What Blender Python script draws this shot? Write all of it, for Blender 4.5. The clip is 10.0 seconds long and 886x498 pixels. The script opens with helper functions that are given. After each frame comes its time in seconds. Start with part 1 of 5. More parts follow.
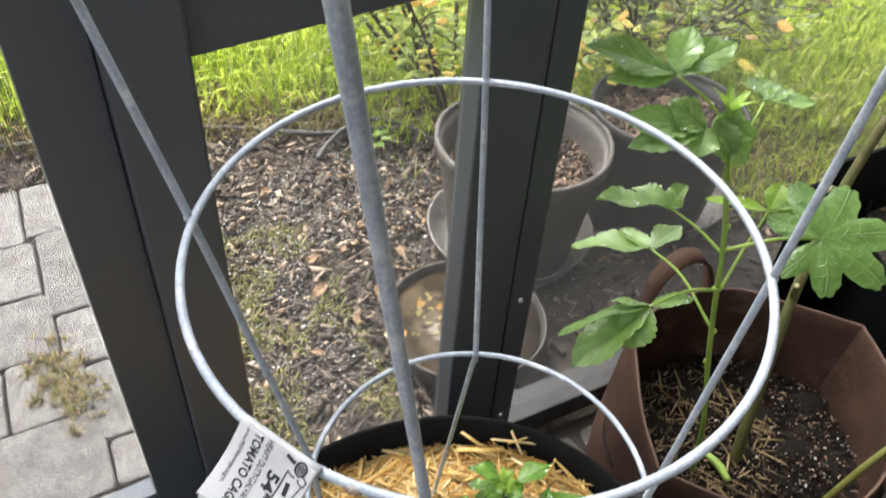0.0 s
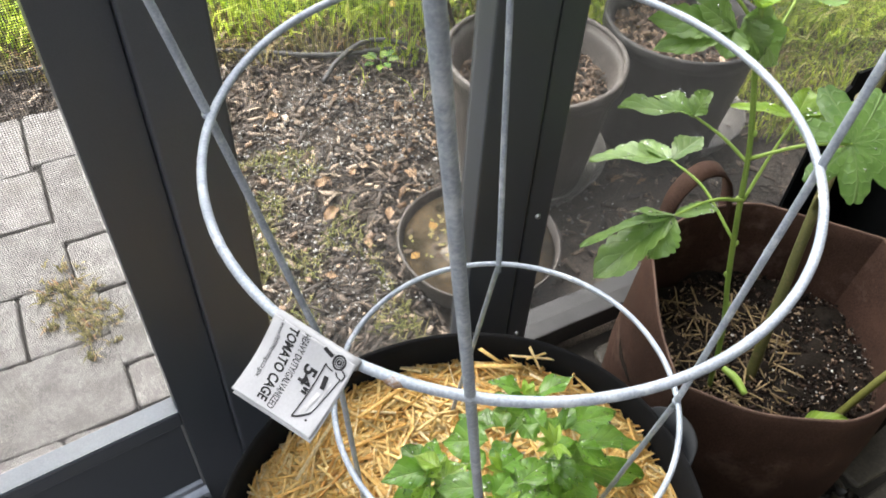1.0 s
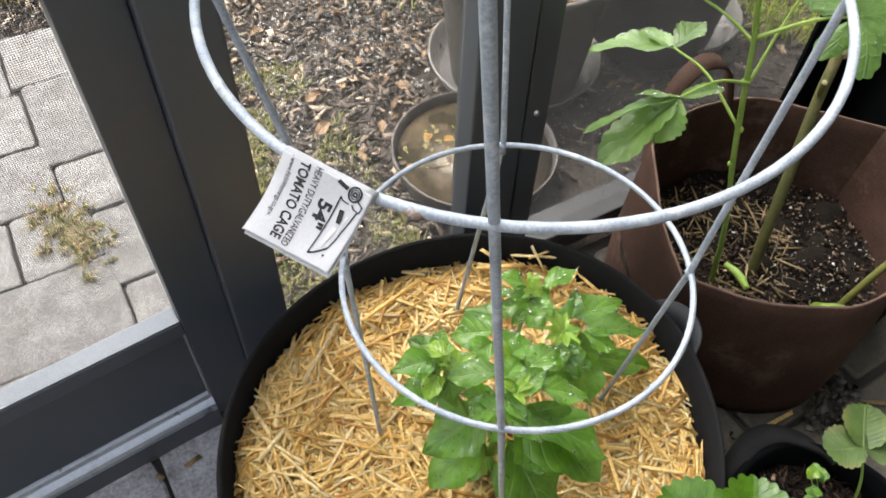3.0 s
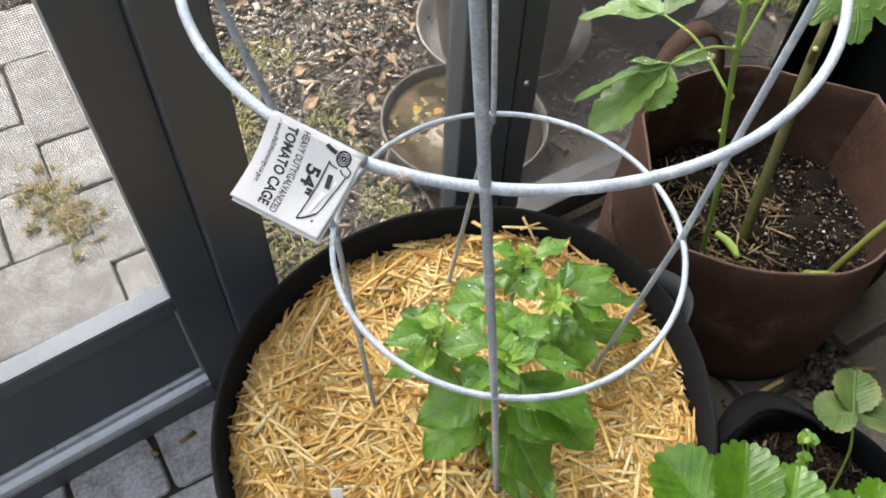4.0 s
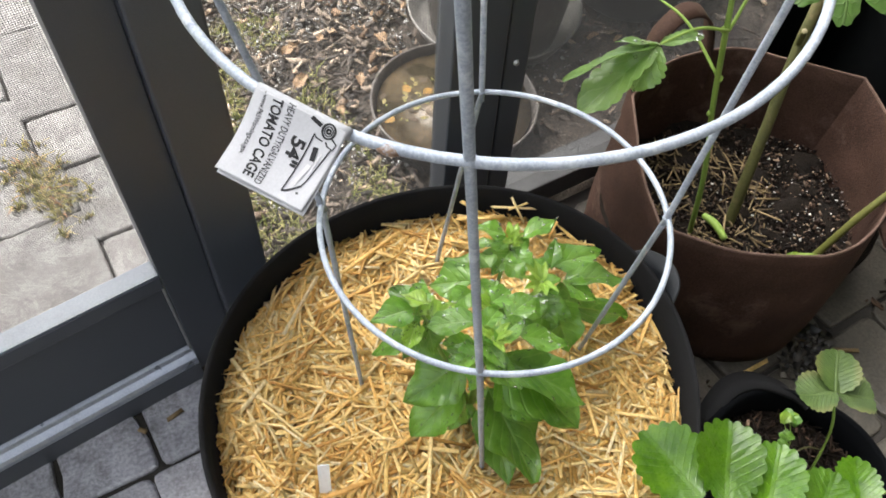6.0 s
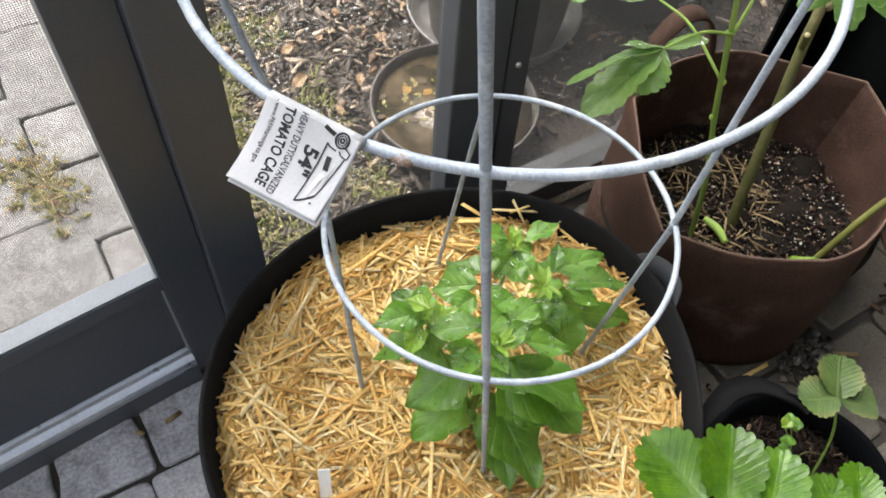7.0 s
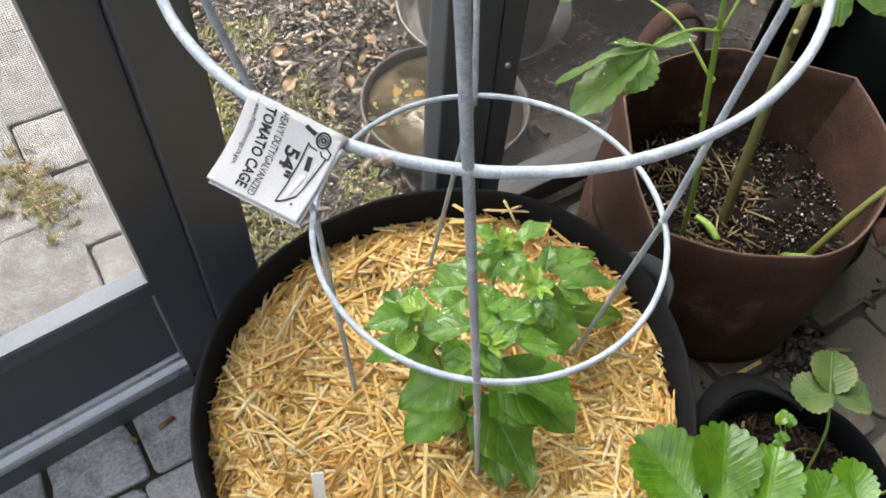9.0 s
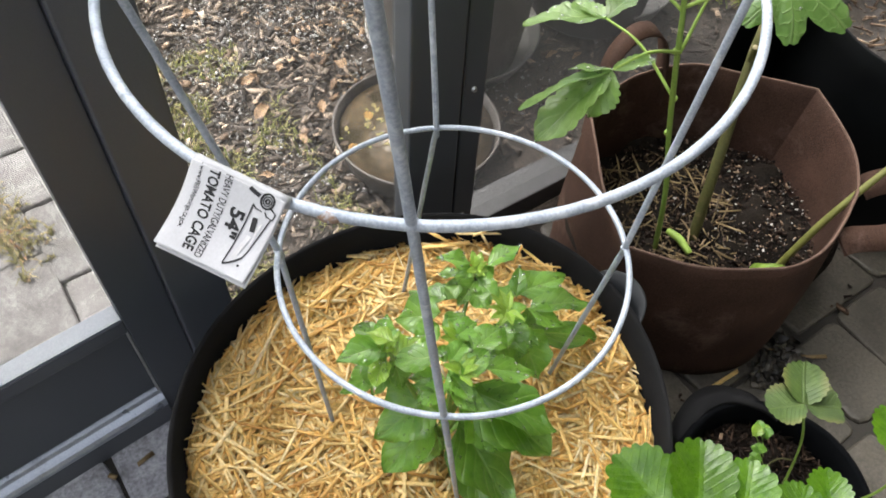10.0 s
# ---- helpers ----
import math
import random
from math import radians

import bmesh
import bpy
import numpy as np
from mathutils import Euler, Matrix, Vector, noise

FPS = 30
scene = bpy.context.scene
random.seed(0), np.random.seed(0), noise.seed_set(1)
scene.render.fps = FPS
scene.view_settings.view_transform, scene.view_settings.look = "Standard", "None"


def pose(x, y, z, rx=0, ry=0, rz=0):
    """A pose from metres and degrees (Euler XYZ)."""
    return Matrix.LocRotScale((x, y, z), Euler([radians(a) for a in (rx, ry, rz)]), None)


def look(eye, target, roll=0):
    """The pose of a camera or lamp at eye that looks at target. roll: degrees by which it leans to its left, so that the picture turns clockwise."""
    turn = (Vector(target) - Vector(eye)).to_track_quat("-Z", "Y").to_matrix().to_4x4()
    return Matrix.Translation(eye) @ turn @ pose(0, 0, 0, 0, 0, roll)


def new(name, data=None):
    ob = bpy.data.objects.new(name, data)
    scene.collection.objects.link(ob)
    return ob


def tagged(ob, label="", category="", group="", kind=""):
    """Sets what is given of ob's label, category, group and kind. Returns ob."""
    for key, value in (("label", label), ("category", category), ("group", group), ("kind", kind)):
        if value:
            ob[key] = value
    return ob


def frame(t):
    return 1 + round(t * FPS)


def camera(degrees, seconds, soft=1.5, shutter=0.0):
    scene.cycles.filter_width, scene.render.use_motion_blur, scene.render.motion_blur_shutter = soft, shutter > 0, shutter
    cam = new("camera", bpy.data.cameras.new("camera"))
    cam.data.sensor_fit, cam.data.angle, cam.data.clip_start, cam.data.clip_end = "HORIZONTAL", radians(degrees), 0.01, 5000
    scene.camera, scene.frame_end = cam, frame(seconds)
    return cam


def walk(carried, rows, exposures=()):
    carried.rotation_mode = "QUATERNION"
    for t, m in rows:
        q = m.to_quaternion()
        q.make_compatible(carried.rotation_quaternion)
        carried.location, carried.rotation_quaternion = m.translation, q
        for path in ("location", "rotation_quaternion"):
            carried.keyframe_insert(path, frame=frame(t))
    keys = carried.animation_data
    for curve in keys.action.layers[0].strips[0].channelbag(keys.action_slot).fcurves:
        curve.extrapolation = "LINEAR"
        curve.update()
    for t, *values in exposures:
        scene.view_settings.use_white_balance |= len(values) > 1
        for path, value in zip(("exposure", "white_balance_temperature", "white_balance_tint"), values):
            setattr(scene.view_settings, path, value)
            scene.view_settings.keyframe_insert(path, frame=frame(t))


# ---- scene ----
cam = camera(58.8, 10.0, soft=1.75, shutter=0.4)
PATH = [
    (0, (-0.116, -0.153, 1.112), (0.63, 1.127, -0.232), 4.5),
    (0.5, (-0.122, -0.153, 1.099), (0.572, 1.064, -0.328), 3.9),
    (1, (-0.128, -0.148, 1.086), (0.557, 1.026, -0.382), 3.6),
    (1.5, (-0.136, -0.136, 1.073), (0.547, 1.0, -0.424), 3.7),
    (2, (-0.144, -0.145, 1.067), (0.528, 0.962, -0.456), 3.3),
    (2.5, (-0.146, -0.159, 1.055), (0.511, 0.92, -0.496), 2.9),
    (4, (-0.147, -0.163, 1.041), (0.496, 0.832, -0.57), 2.9),
    (4.5, (-0.146, -0.166, 1.04), (0.5, 0.811, -0.581), 3.2),
    (5, (-0.146, -0.168, 1.039), (0.501, 0.796, -0.59), 3.6),
    (5.5, (-0.146, -0.168, 1.041), (0.5, 0.788, -0.593), 4.0),
    (7, (-0.15, -0.158, 1.039), (0.507, 0.784, -0.599), 5.2),
    (7.5, (-0.147, -0.15, 1.041), (0.517, 0.794, -0.592), 5.3),
    (8, (-0.144, -0.148, 1.041), (0.524, 0.798, -0.589), 5.3),
    (8.5, (-0.14, -0.151, 1.043), (0.528, 0.793, -0.588), 5.2),
    (9, (-0.146, -0.16, 1.037), (0.523, 0.779, -0.597), 4.9),
    (9.5, (-0.129, -0.165, 1.047), (0.552, 0.771, -0.584), 4.5),
    (10, (-0.129, -0.159, 1.05), (0.586, 0.781, -0.564), 4.2),
]
walk(cam, [(t, look(eye, target, roll)) for t, eye, target, roll in PATH])

# ---- light ----
world = bpy.data.worlds.new("overcast_sky")
scene.world = world
world.use_nodes = True
wn, wl = world.node_tree.nodes, world.node_tree.links
sky = wn.new("ShaderNodeTexSky")
sky.sky_type = "NISHITA"
sky.sun_disc = False
SUN_UP, SUN_ROUND = radians(56), radians(-14)
sky.sun_elevation, sky.sun_rotation = SUN_UP, SUN_ROUND
sky.dust_density, sky.air_density, sky.ozone_density = 4.0, 1.0, 1.0
pale = wn.new("ShaderNodeHueSaturation")
pale.inputs["Saturation"].default_value = 0.26
wl.new(sky.outputs[0], pale.inputs["Color"])
wl.new(pale.outputs[0], wn["Background"].inputs["Color"])
wn["Background"].inputs["Strength"].default_value = 0.15
sun = new("sun", bpy.data.lights.new("sun", "SUN"))
sun.data.energy, sun.data.angle, sun.data.color = 1.6, radians(48), (1.0, 0.965, 0.91)
sun_from = Vector((math.sin(SUN_ROUND) * math.cos(SUN_UP), math.cos(SUN_ROUND) * math.cos(SUN_UP), math.sin(SUN_UP)))
sun.matrix_world = look(sun_from * 10, (0, 0, 0))
scene.view_settings.exposure = 2.2


# ---- materials ----
def shader(name):
    m = bpy.data.materials.new(name)
    m.use_nodes = True
    return m, m.node_tree.nodes, m.node_tree.links, m.node_tree.nodes["Principled BSDF"]


def math_node(n, l, op, a, b=None):
    k = n.new("ShaderNodeMath")
    k.operation = op
    for i, v in enumerate((a, b)):
        if v is None:
            continue
        if isinstance(v, (int, float)):
            k.inputs[i].default_value = v
        else:
            l.new(v, k.inputs[i])
    return k.outputs[0]


def mixed(n, l, fac, a, b, mode="MIX"):
    k = n.new("ShaderNodeMix")
    k.data_type, k.blend_type = "RGBA", mode
    for sock, v in ((k.inputs[0], fac), (k.inputs[6], a), (k.inputs[7], b)):
        if isinstance(v, (int, float)):
            sock.default_value = v
        elif isinstance(v, tuple):
            sock.default_value = (*v, 1)
        else:
            l.new(v, sock)
    return k.outputs[2]


def noise_of(n, l, where, scale, detail=4.0, rough=0.6):
    k = n.new("ShaderNodeTexNoise")
    k.inputs["Scale"].default_value, k.inputs["Detail"].default_value, k.inputs["Roughness"].default_value = scale, detail, rough
    l.new(where, k.inputs["Vector"])
    return k.outputs["Fac"]


def ramped(n, l, fac, stops):
    k = n.new("ShaderNodeValToRGB")
    e = k.color_ramp.elements
    e[0].position, e[0].color = stops[0][0], (*stops[0][1], 1)
    e[1].position, e[1].color = stops[-1][0], (*stops[-1][1], 1)
    for p, c in stops[1:-1]:
        e.new(p).color = (*c, 1)
    l.new(fac, k.inputs[0])
    return k.outputs[0]


def surface(name, dark, light, rough=(0.5, 0.8), fine=300.0, broad=12.0, metal=0.0, bump=0.3, depth=0.001, stain=None, stain_at=(0.55, 0.7), specks=None, piece="", spread=0.35, coat=0.0, soft=0.16, shine=0.5):
    """Two-scale grain between two colours, stains, light specks, relief; piece: 'object' or 'island' shifts each piece."""
    m, n, l, b = shader(name)
    geo = n.new("ShaderNodeNewGeometry")
    where = geo.outputs["Position"]
    small, large = noise_of(n, l, where, fine, 5), noise_of(n, l, where, broad, 4)
    fac = math_node(n, l, "ADD", math_node(n, l, "MULTIPLY", small, 0.55), math_node(n, l, "MULTIPLY", large, 0.45))
    colour = ramped(n, l, fac, [(0.5 - soft, dark), (0.5 + soft, light)])
    if stain:
        spot = noise_of(n, l, where, broad * 0.6, 6, 0.7)
        k = n.new("ShaderNodeMapRange")
        k.inputs[1].default_value, k.inputs[2].default_value = stain_at
        l.new(spot, k.inputs[0])
        colour = mixed(n, l, k.outputs[0], colour, stain)
    if specks:
        v = n.new("ShaderNodeTexVoronoi")
        v.inputs["Scale"].default_value = specks[1]
        l.new(where, v.inputs["Vector"])
        hit = math_node(n, l, "LESS_THAN", v.outputs["Distance"], specks[2])
        colour = mixed(n, l, hit, colour, specks[0])
    if piece:
        chance = n.new("ShaderNodeObjectInfo").outputs["Random"] if piece == "object" else geo.outputs["Random Per Island"]
        gain = math_node(n, l, "ADD", math_node(n, l, "MULTIPLY", chance, 2 * spread), 1 - spread)
        h = n.new("ShaderNodeHueSaturation")
        l.new(colour, h.inputs["Color"])
        l.new(gain, h.inputs["Value"])
        colour = h.outputs[0]
    l.new(colour, b.inputs["Base Color"])
    r = n.new("ShaderNodeMapRange")
    r.inputs[1].default_value, r.inputs[2].default_value = 0.3, 0.7
    r.inputs[3].default_value, r.inputs[4].default_value = rough
    l.new(large, r.inputs[0])
    l.new(r.outputs[0], b.inputs["Roughness"])
    b.inputs["Metallic"].default_value = metal
    b.inputs["Coat Weight"].default_value = coat
    b.inputs["Specular IOR Level"].default_value = shine
    k = n.new("ShaderNodeBump")
    k.inputs["Strength"].default_value, k.inputs["Distance"].default_value = bump, depth
    l.new(fac, k.inputs["Height"])
    l.new(k.outputs[0], b.inputs["Normal"])
    return m


def many_coloured(name, stops, rough=0.8, fine=400.0, through_light=0.0, shine=0.5):
    """Pieces of one heap, each with a colour of its own out of stops."""
    m, n, l, b = shader(name)
    geo = n.new("ShaderNodeNewGeometry")
    colour = ramped(n, l, geo.outputs["Random Per Island"], stops)
    grain = noise_of(n, l, geo.outputs["Position"], fine, 4)
    k = n.new("ShaderNodeMapRange")
    k.inputs[1].default_value, k.inputs[2].default_value, k.inputs[3].default_value, k.inputs[4].default_value = 0.3, 0.7, 0.7, 1.15
    l.new(grain, k.inputs[0])
    h = n.new("ShaderNodeHueSaturation")
    l.new(colour, h.inputs["Color"])
    l.new(k.outputs[0], h.inputs["Value"])
    l.new(h.outputs[0], b.inputs["Base Color"])
    b.inputs["Roughness"].default_value = rough
    b.inputs["Specular IOR Level"].default_value = shine
    if through_light:
        t = n.new("ShaderNodeBsdfTranslucent")
        l.new(h.outputs[0], t.inputs["Color"])
        x = n.new("ShaderNodeMixShader")
        x.inputs[0].default_value = through_light
        l.new(b.outputs[0], x.inputs[1])
        l.new(t.outputs[0], x.inputs[2])
        l.new(x.outputs[0], n["Material Output"].inputs["Surface"])
    return m


def leaf_surface(name, dark, light, vein, veins=7.0, rough=0.38, through_light=0.3, slant=0.7, vein_strength=0.55, blotch=None, wet=0.35):
    """Leaf: u runs from stalk to tip, v across; midrib and side veins paler, blade puckered between them."""
    m, n, l, b = shader(name)
    uv = n.new("ShaderNodeUVMap").outputs[0]
    parts = n.new("ShaderNodeSeparateXYZ")
    l.new(uv, parts.inputs[0])
    u, v = parts.outputs[0], math_node(n, l, "ABSOLUTE", math_node(n, l, "SUBTRACT", parts.outputs[1], 0.5))
    geo = n.new("ShaderNodeNewGeometry")
    broad, fine = noise_of(n, l, geo.outputs["Position"], 55, 4), noise_of(n, l, geo.outputs["Position"], 600, 3)
    phase = math_node(n, l, "SUBTRACT", math_node(n, l, "MULTIPLY", u, veins), math_node(n, l, "MULTIPLY", v, veins * slant))
    saw = math_node(n, l, "ABSOLUTE", math_node(n, l, "SUBTRACT", math_node(n, l, "FRACT", phase), 0.5))
    side = n.new("ShaderNodeMapRange")
    side.inputs[1].default_value, side.inputs[2].default_value = 0.36, 0.5
    l.new(saw, side.inputs[0])
    mid = n.new("ShaderNodeMapRange")
    mid.inputs[1].default_value, mid.inputs[2].default_value = 0.035, 0.008
    l.new(v, mid.inputs[0])
    line = math_node(n, l, "MAXIMUM", math_node(n, l, "MULTIPLY", side.outputs[0], 0.55), mid.outputs[0])
    colour = ramped(n, l, broad, [(0.3, dark), (0.7, light)])
    h = n.new("ShaderNodeHueSaturation")
    l.new(colour, h.inputs["Color"])
    l.new(math_node(n, l, "ADD", math_node(n, l, "MULTIPLY", n.new("ShaderNodeObjectInfo").outputs["Random"], 0.5), 0.75), h.inputs["Value"])
    colour = mixed(n, l, math_node(n, l, "MULTIPLY", line, vein_strength), h.outputs[0], vein)
    if blotch:
        edge = n.new("ShaderNodeMapRange")
        edge.inputs[1].default_value, edge.inputs[2].default_value = 0.30, 0.5
        l.new(v, edge.inputs[0])
        colour = mixed(n, l, math_node(n, l, "MULTIPLY", edge.outputs[0], 0.6), colour, blotch)
    l.new(colour, b.inputs["Base Color"])
    b.inputs["Coat Weight"].default_value, b.inputs["Coat Roughness"].default_value = wet, 0.2
    r = n.new("ShaderNodeMapRange")
    r.inputs[1].default_value, r.inputs[2].default_value, r.inputs[3].default_value, r.inputs[4].default_value = 0.35, 0.65, rough, rough + 0.2
    l.new(fine, r.inputs[0])
    l.new(r.outputs[0], b.inputs["Roughness"])
    k = n.new("ShaderNodeBump")
    k.inputs["Strength"].default_value, k.inputs["Distance"].default_value = 0.8, 0.0019
    l.new(math_node(n, l, "ADD", math_node(n, l, "MULTIPLY", line, -1.6 * vein_strength), math_node(n, l, "MULTIPLY", broad, 0.8)), k.inputs["Height"])
    l.new(k.outputs[0], b.inputs["Normal"])
    t = n.new("ShaderNodeBsdfTranslucent")
    l.new(colour, t.inputs["Color"])
    x = n.new("ShaderNodeMixShader")
    x.inputs[0].default_value = through_light
    l.new(b.outputs[0], x.inputs[1])
    l.new(t.outputs[0], x.inputs[2])
    l.new(x.outputs[0], n["Material Output"].inputs["Surface"])
    return m


def water_surface(name):
    m, n, l, b = shader(name)
    geo = n.new("ShaderNodeNewGeometry")
    murk = ramped(n, l, noise_of(n, l, geo.outputs["Position"], 12, 4), [(0.36, (0.042, 0.034, 0.020)), (0.62, (0.185, 0.138, 0.085))])
    l.new(murk, b.inputs["Base Color"])
    b.inputs["Roughness"].default_value, b.inputs["IOR"].default_value = 0.04, 1.33
    return m


BRONZE = surface("dark_powder_coat", (0.040, 0.046, 0.056), (0.056, 0.063, 0.076), (0.34, 0.48), fine=900, broad=5, bump=0.05, depth=0.0004)
# pale rail top: sky reflection painted in over the chalky grey
CHALK_SHEEN = surface("chalked_rail_sky_sheen", (0.085, 0.104, 0.128), (0.132, 0.157, 0.188), (0.3, 0.45), fine=500, broad=20, bump=0.08, depth=0.0004, stain=(0.15, 0.168, 0.195), stain_at=(0.56, 0.75))
# paler than the other bronze: sky sheen on the bottom rail put into colour
BRONZE_WORN_SHEEN = surface("dark_powder_coat_scuffed_sheen", (0.21, 0.235, 0.28), (0.32, 0.345, 0.39), (0.26, 0.40), metal=0.55, fine=500, broad=30, bump=0.08, depth=0.0004, stain=(0.16, 0.17, 0.19), stain_at=(0.56, 0.75))
BRONZE_DUSTY = surface("dusty_sill_metal", (0.03, 0.03, 0.03), (0.062, 0.061, 0.06), (0.4, 0.6), fine=400, broad=25, bump=0.1, depth=0.0004, stain=(0.03, 0.03, 0.03), stain_at=(0.5, 0.7))
RUBBER = surface("spline_rubber", (0.008, 0.008, 0.008), (0.014, 0.014, 0.014), (0.5, 0.7))
MESH = surface("screen_mesh", (0.034, 0.034, 0.034), (0.050, 0.050, 0.050), (0.6, 0.8), bump=0, shine=0.2)
STEEL = surface("galvanised_wire", (0.20, 0.232, 0.275), (0.355, 0.392, 0.45), (0.46, 0.62), fine=700, broad=70, soft=0.11, metal=0.2, bump=0.25, depth=0.0006, stain=(0.48, 0.51, 0.55), stain_at=(0.55, 0.68))
SCREW = surface("screw_metal", (0.35, 0.35, 0.35), (0.5, 0.5, 0.5), (0.3, 0.45), metal=0.8)
PAPER = surface("label_paper", (0.27, 0.275, 0.290), (0.315, 0.321, 0.336), (0.5, 0.65), fine=900, broad=40, bump=0.05, depth=0.0003)
INK = surface("black_ink", (0.006, 0.006, 0.008), (0.015, 0.015, 0.016), (0.6, 0.7), bump=0, shine=0.2)
INK_PALE = surface("worn_ink", (0.28, 0.28, 0.29), (0.40, 0.40, 0.41), (0.5, 0.6), bump=0)
FELT_BLACK = surface("black_felt", (0.0010, 0.0012, 0.0016), (0.0028, 0.0033, 0.0042), (0.85, 0.95), fine=900, broad=18, bump=0.4, depth=0.001, shine=0.06)
FELT_CHARCOAL = surface("charcoal_felt", (0.006, 0.006, 0.0066), (0.0125, 0.0125, 0.0132), (0.85, 0.95), fine=900, broad=18, bump=0.4, depth=0.001, shine=0.1)
FELT_STRAP = surface("grey_webbing", (0.009, 0.011, 0.014), (0.020, 0.023, 0.027), (0.5, 0.7), fine=900, broad=25, bump=0.5, depth=0.001)
FELT_BROWN = surface("brown_felt", (0.024, 0.0132, 0.0095), (0.064, 0.035, 0.025), (0.75, 0.9), fine=420, broad=17, bump=0.9, depth=0.002, shine=0.12, soft=0.13, stain=(0.115, 0.076, 0.060), stain_at=(0.56, 0.74))
# blacker than the plastic itself: the far corner's dimness is in this colour
FELT_NAVY_SHADED = surface("blue_black_shaded_plastic", (0.0006, 0.0009, 0.0011), (0.0014, 0.002, 0.0024), (0.55, 0.7), fine=700, broad=14, bump=0.3, depth=0.001, shine=0.12)
SOIL = surface("potting_soil", (0.004, 0.0033, 0.0028), (0.017, 0.0125, 0.009), (0.7, 0.95), fine=260, broad=40, bump=1.0, depth=0.004, shine=0.1)
SOIL_WET = surface("wet_ground", (0.020, 0.016, 0.013), (0.075, 0.060, 0.048), (0.45, 0.85), fine=200, broad=9, bump=1.0, depth=0.004)
SAND = surface("joint_sand", (0.010, 0.009, 0.0075), (0.034, 0.029, 0.023), (0.8, 0.95), fine=500, broad=20, bump=0.8, depth=0.002)
PAVER_PALE = surface("pale_concrete_paver", (0.150, 0.140, 0.131), (0.290, 0.278, 0.267), (0.7, 0.9), fine=190, broad=24, bump=1.0, depth=0.004, soft=0.078, specks=((0.11, 0.10, 0.095), 260.0, 0.16), stain=(0.135, 0.126, 0.105), stain_at=(0.52, 0.75), piece="object", spread=0.13)
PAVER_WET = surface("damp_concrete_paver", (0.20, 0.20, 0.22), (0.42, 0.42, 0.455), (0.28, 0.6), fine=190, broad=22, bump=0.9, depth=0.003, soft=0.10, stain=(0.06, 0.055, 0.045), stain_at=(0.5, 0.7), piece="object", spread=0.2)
# darker brown paver copy: soaking and the shade by the pots share this colour
PAVER_SOAKED_SHADED = surface("soaked_shaded_brown_paver", (0.037, 0.032, 0.025), (0.082, 0.072, 0.055), (0.45, 0.75), fine=190, broad=11, bump=0.9, depth=0.003, soft=0.12, stain=(0.016, 0.0145, 0.011), stain_at=(0.5, 0.72), piece="object", spread=0.2)
BUCKET = surface("grey_brown_plastic", (0.065, 0.056, 0.048), (0.115, 0.10, 0.088), (0.45, 0.65), fine=300, broad=14, bump=0.15, depth=0.0008, stain=(0.18, 0.16, 0.14), stain_at=(0.55, 0.72))
BUCKET_DARK = surface("dark_plastic_pot", (0.016, 0.015, 0.014), (0.030, 0.028, 0.026), (0.5, 0.7), fine=300, broad=14, bump=0.15, depth=0.0008, stain=(0.05, 0.047, 0.042), stain_at=(0.55, 0.72))
SAUCER = surface("dusty_clear_saucer", (0.20, 0.19, 0.175), (0.34, 0.32, 0.30), (0.3, 0.5), fine=300, broad=16, bump=0.1, depth=0.0006)
HOSE = surface("black_drip_hose", (0.05, 0.05, 0.05), (0.11, 0.108, 0.104), (0.4, 0.65), fine=300, broad=20)
BARK = surface("shrub_bark", (0.06, 0.045, 0.032), (0.13, 0.10, 0.075), (0.8, 0.95), fine=300, broad=40, bump=0.6, depth=0.002)
STEM_GREEN = surface("green_stem", (0.11, 0.19, 0.028), (0.20, 0.29, 0.055), (0.45, 0.6), fine=400, broad=40, bump=0.2, depth=0.0006)
STEM_YOUNG = surface("young_green_stalk", (0.18, 0.29, 0.045), (0.29, 0.41, 0.08), (0.45, 0.6), fine=400, broad=40, bump=0.2, depth=0.0006)
STEM_LEAN = surface("yellow_green_stem", (0.072, 0.078, 0.012), (0.145, 0.145, 0.030), (0.5, 0.7), fine=350, broad=35, bump=0.3, depth=0.001)
STEM_OLD = surface("olive_woody_stem", (0.036, 0.038, 0.007), (0.082, 0.080, 0.018), (0.6, 0.8), fine=350, broad=35, bump=0.4, depth=0.001, stain=(0.16, 0.12, 0.06), stain_at=(0.55, 0.75))
TWIG = surface("dead_twig", (0.05, 0.035, 0.022), (0.12, 0.085, 0.055), (0.8, 0.95), fine=400, broad=60, bump=0.5)
CUT_WOOD = surface("cut_wood", (0.17, 0.145, 0.075), (0.30, 0.26, 0.15), (0.7, 0.9))
STRAW = many_coloured("straw", [(0.0, (0.55, 0.28, 0.07)), (0.12, (0.74, 0.44, 0.12)), (0.45, (0.85, 0.58, 0.20)), (0.75, (0.88, 0.66, 0.28)), (0.92, (0.87, 0.70, 0.37)), (1.0, (0.88, 0.76, 0.48))], 0.6, 260, 0.35)
STRAW_BED = surface("straw_bed", (0.70, 0.46, 0.17), (0.88, 0.65, 0.29), (0.7, 0.9), fine=260, broad=60, bump=1.0, depth=0.005)
CHIPS = many_coloured("bark_mulch", [(0.0, (0.026, 0.019, 0.014)), (0.40, (0.078, 0.059, 0.044)), (0.75, (0.16, 0.122, 0.090)), (0.92, (0.29, 0.222, 0.160)), (1.0, (0.46, 0.365, 0.27))], 0.7, 300)
CHIPS_TAN = many_coloured("tan_wood_chips", [(0.0, (0.10, 0.065, 0.042)), (0.4, (0.29, 0.195, 0.125)), (0.8, (0.50, 0.365, 0.245)), (1.0, (0.64, 0.53, 0.41))], 0.7, 300)
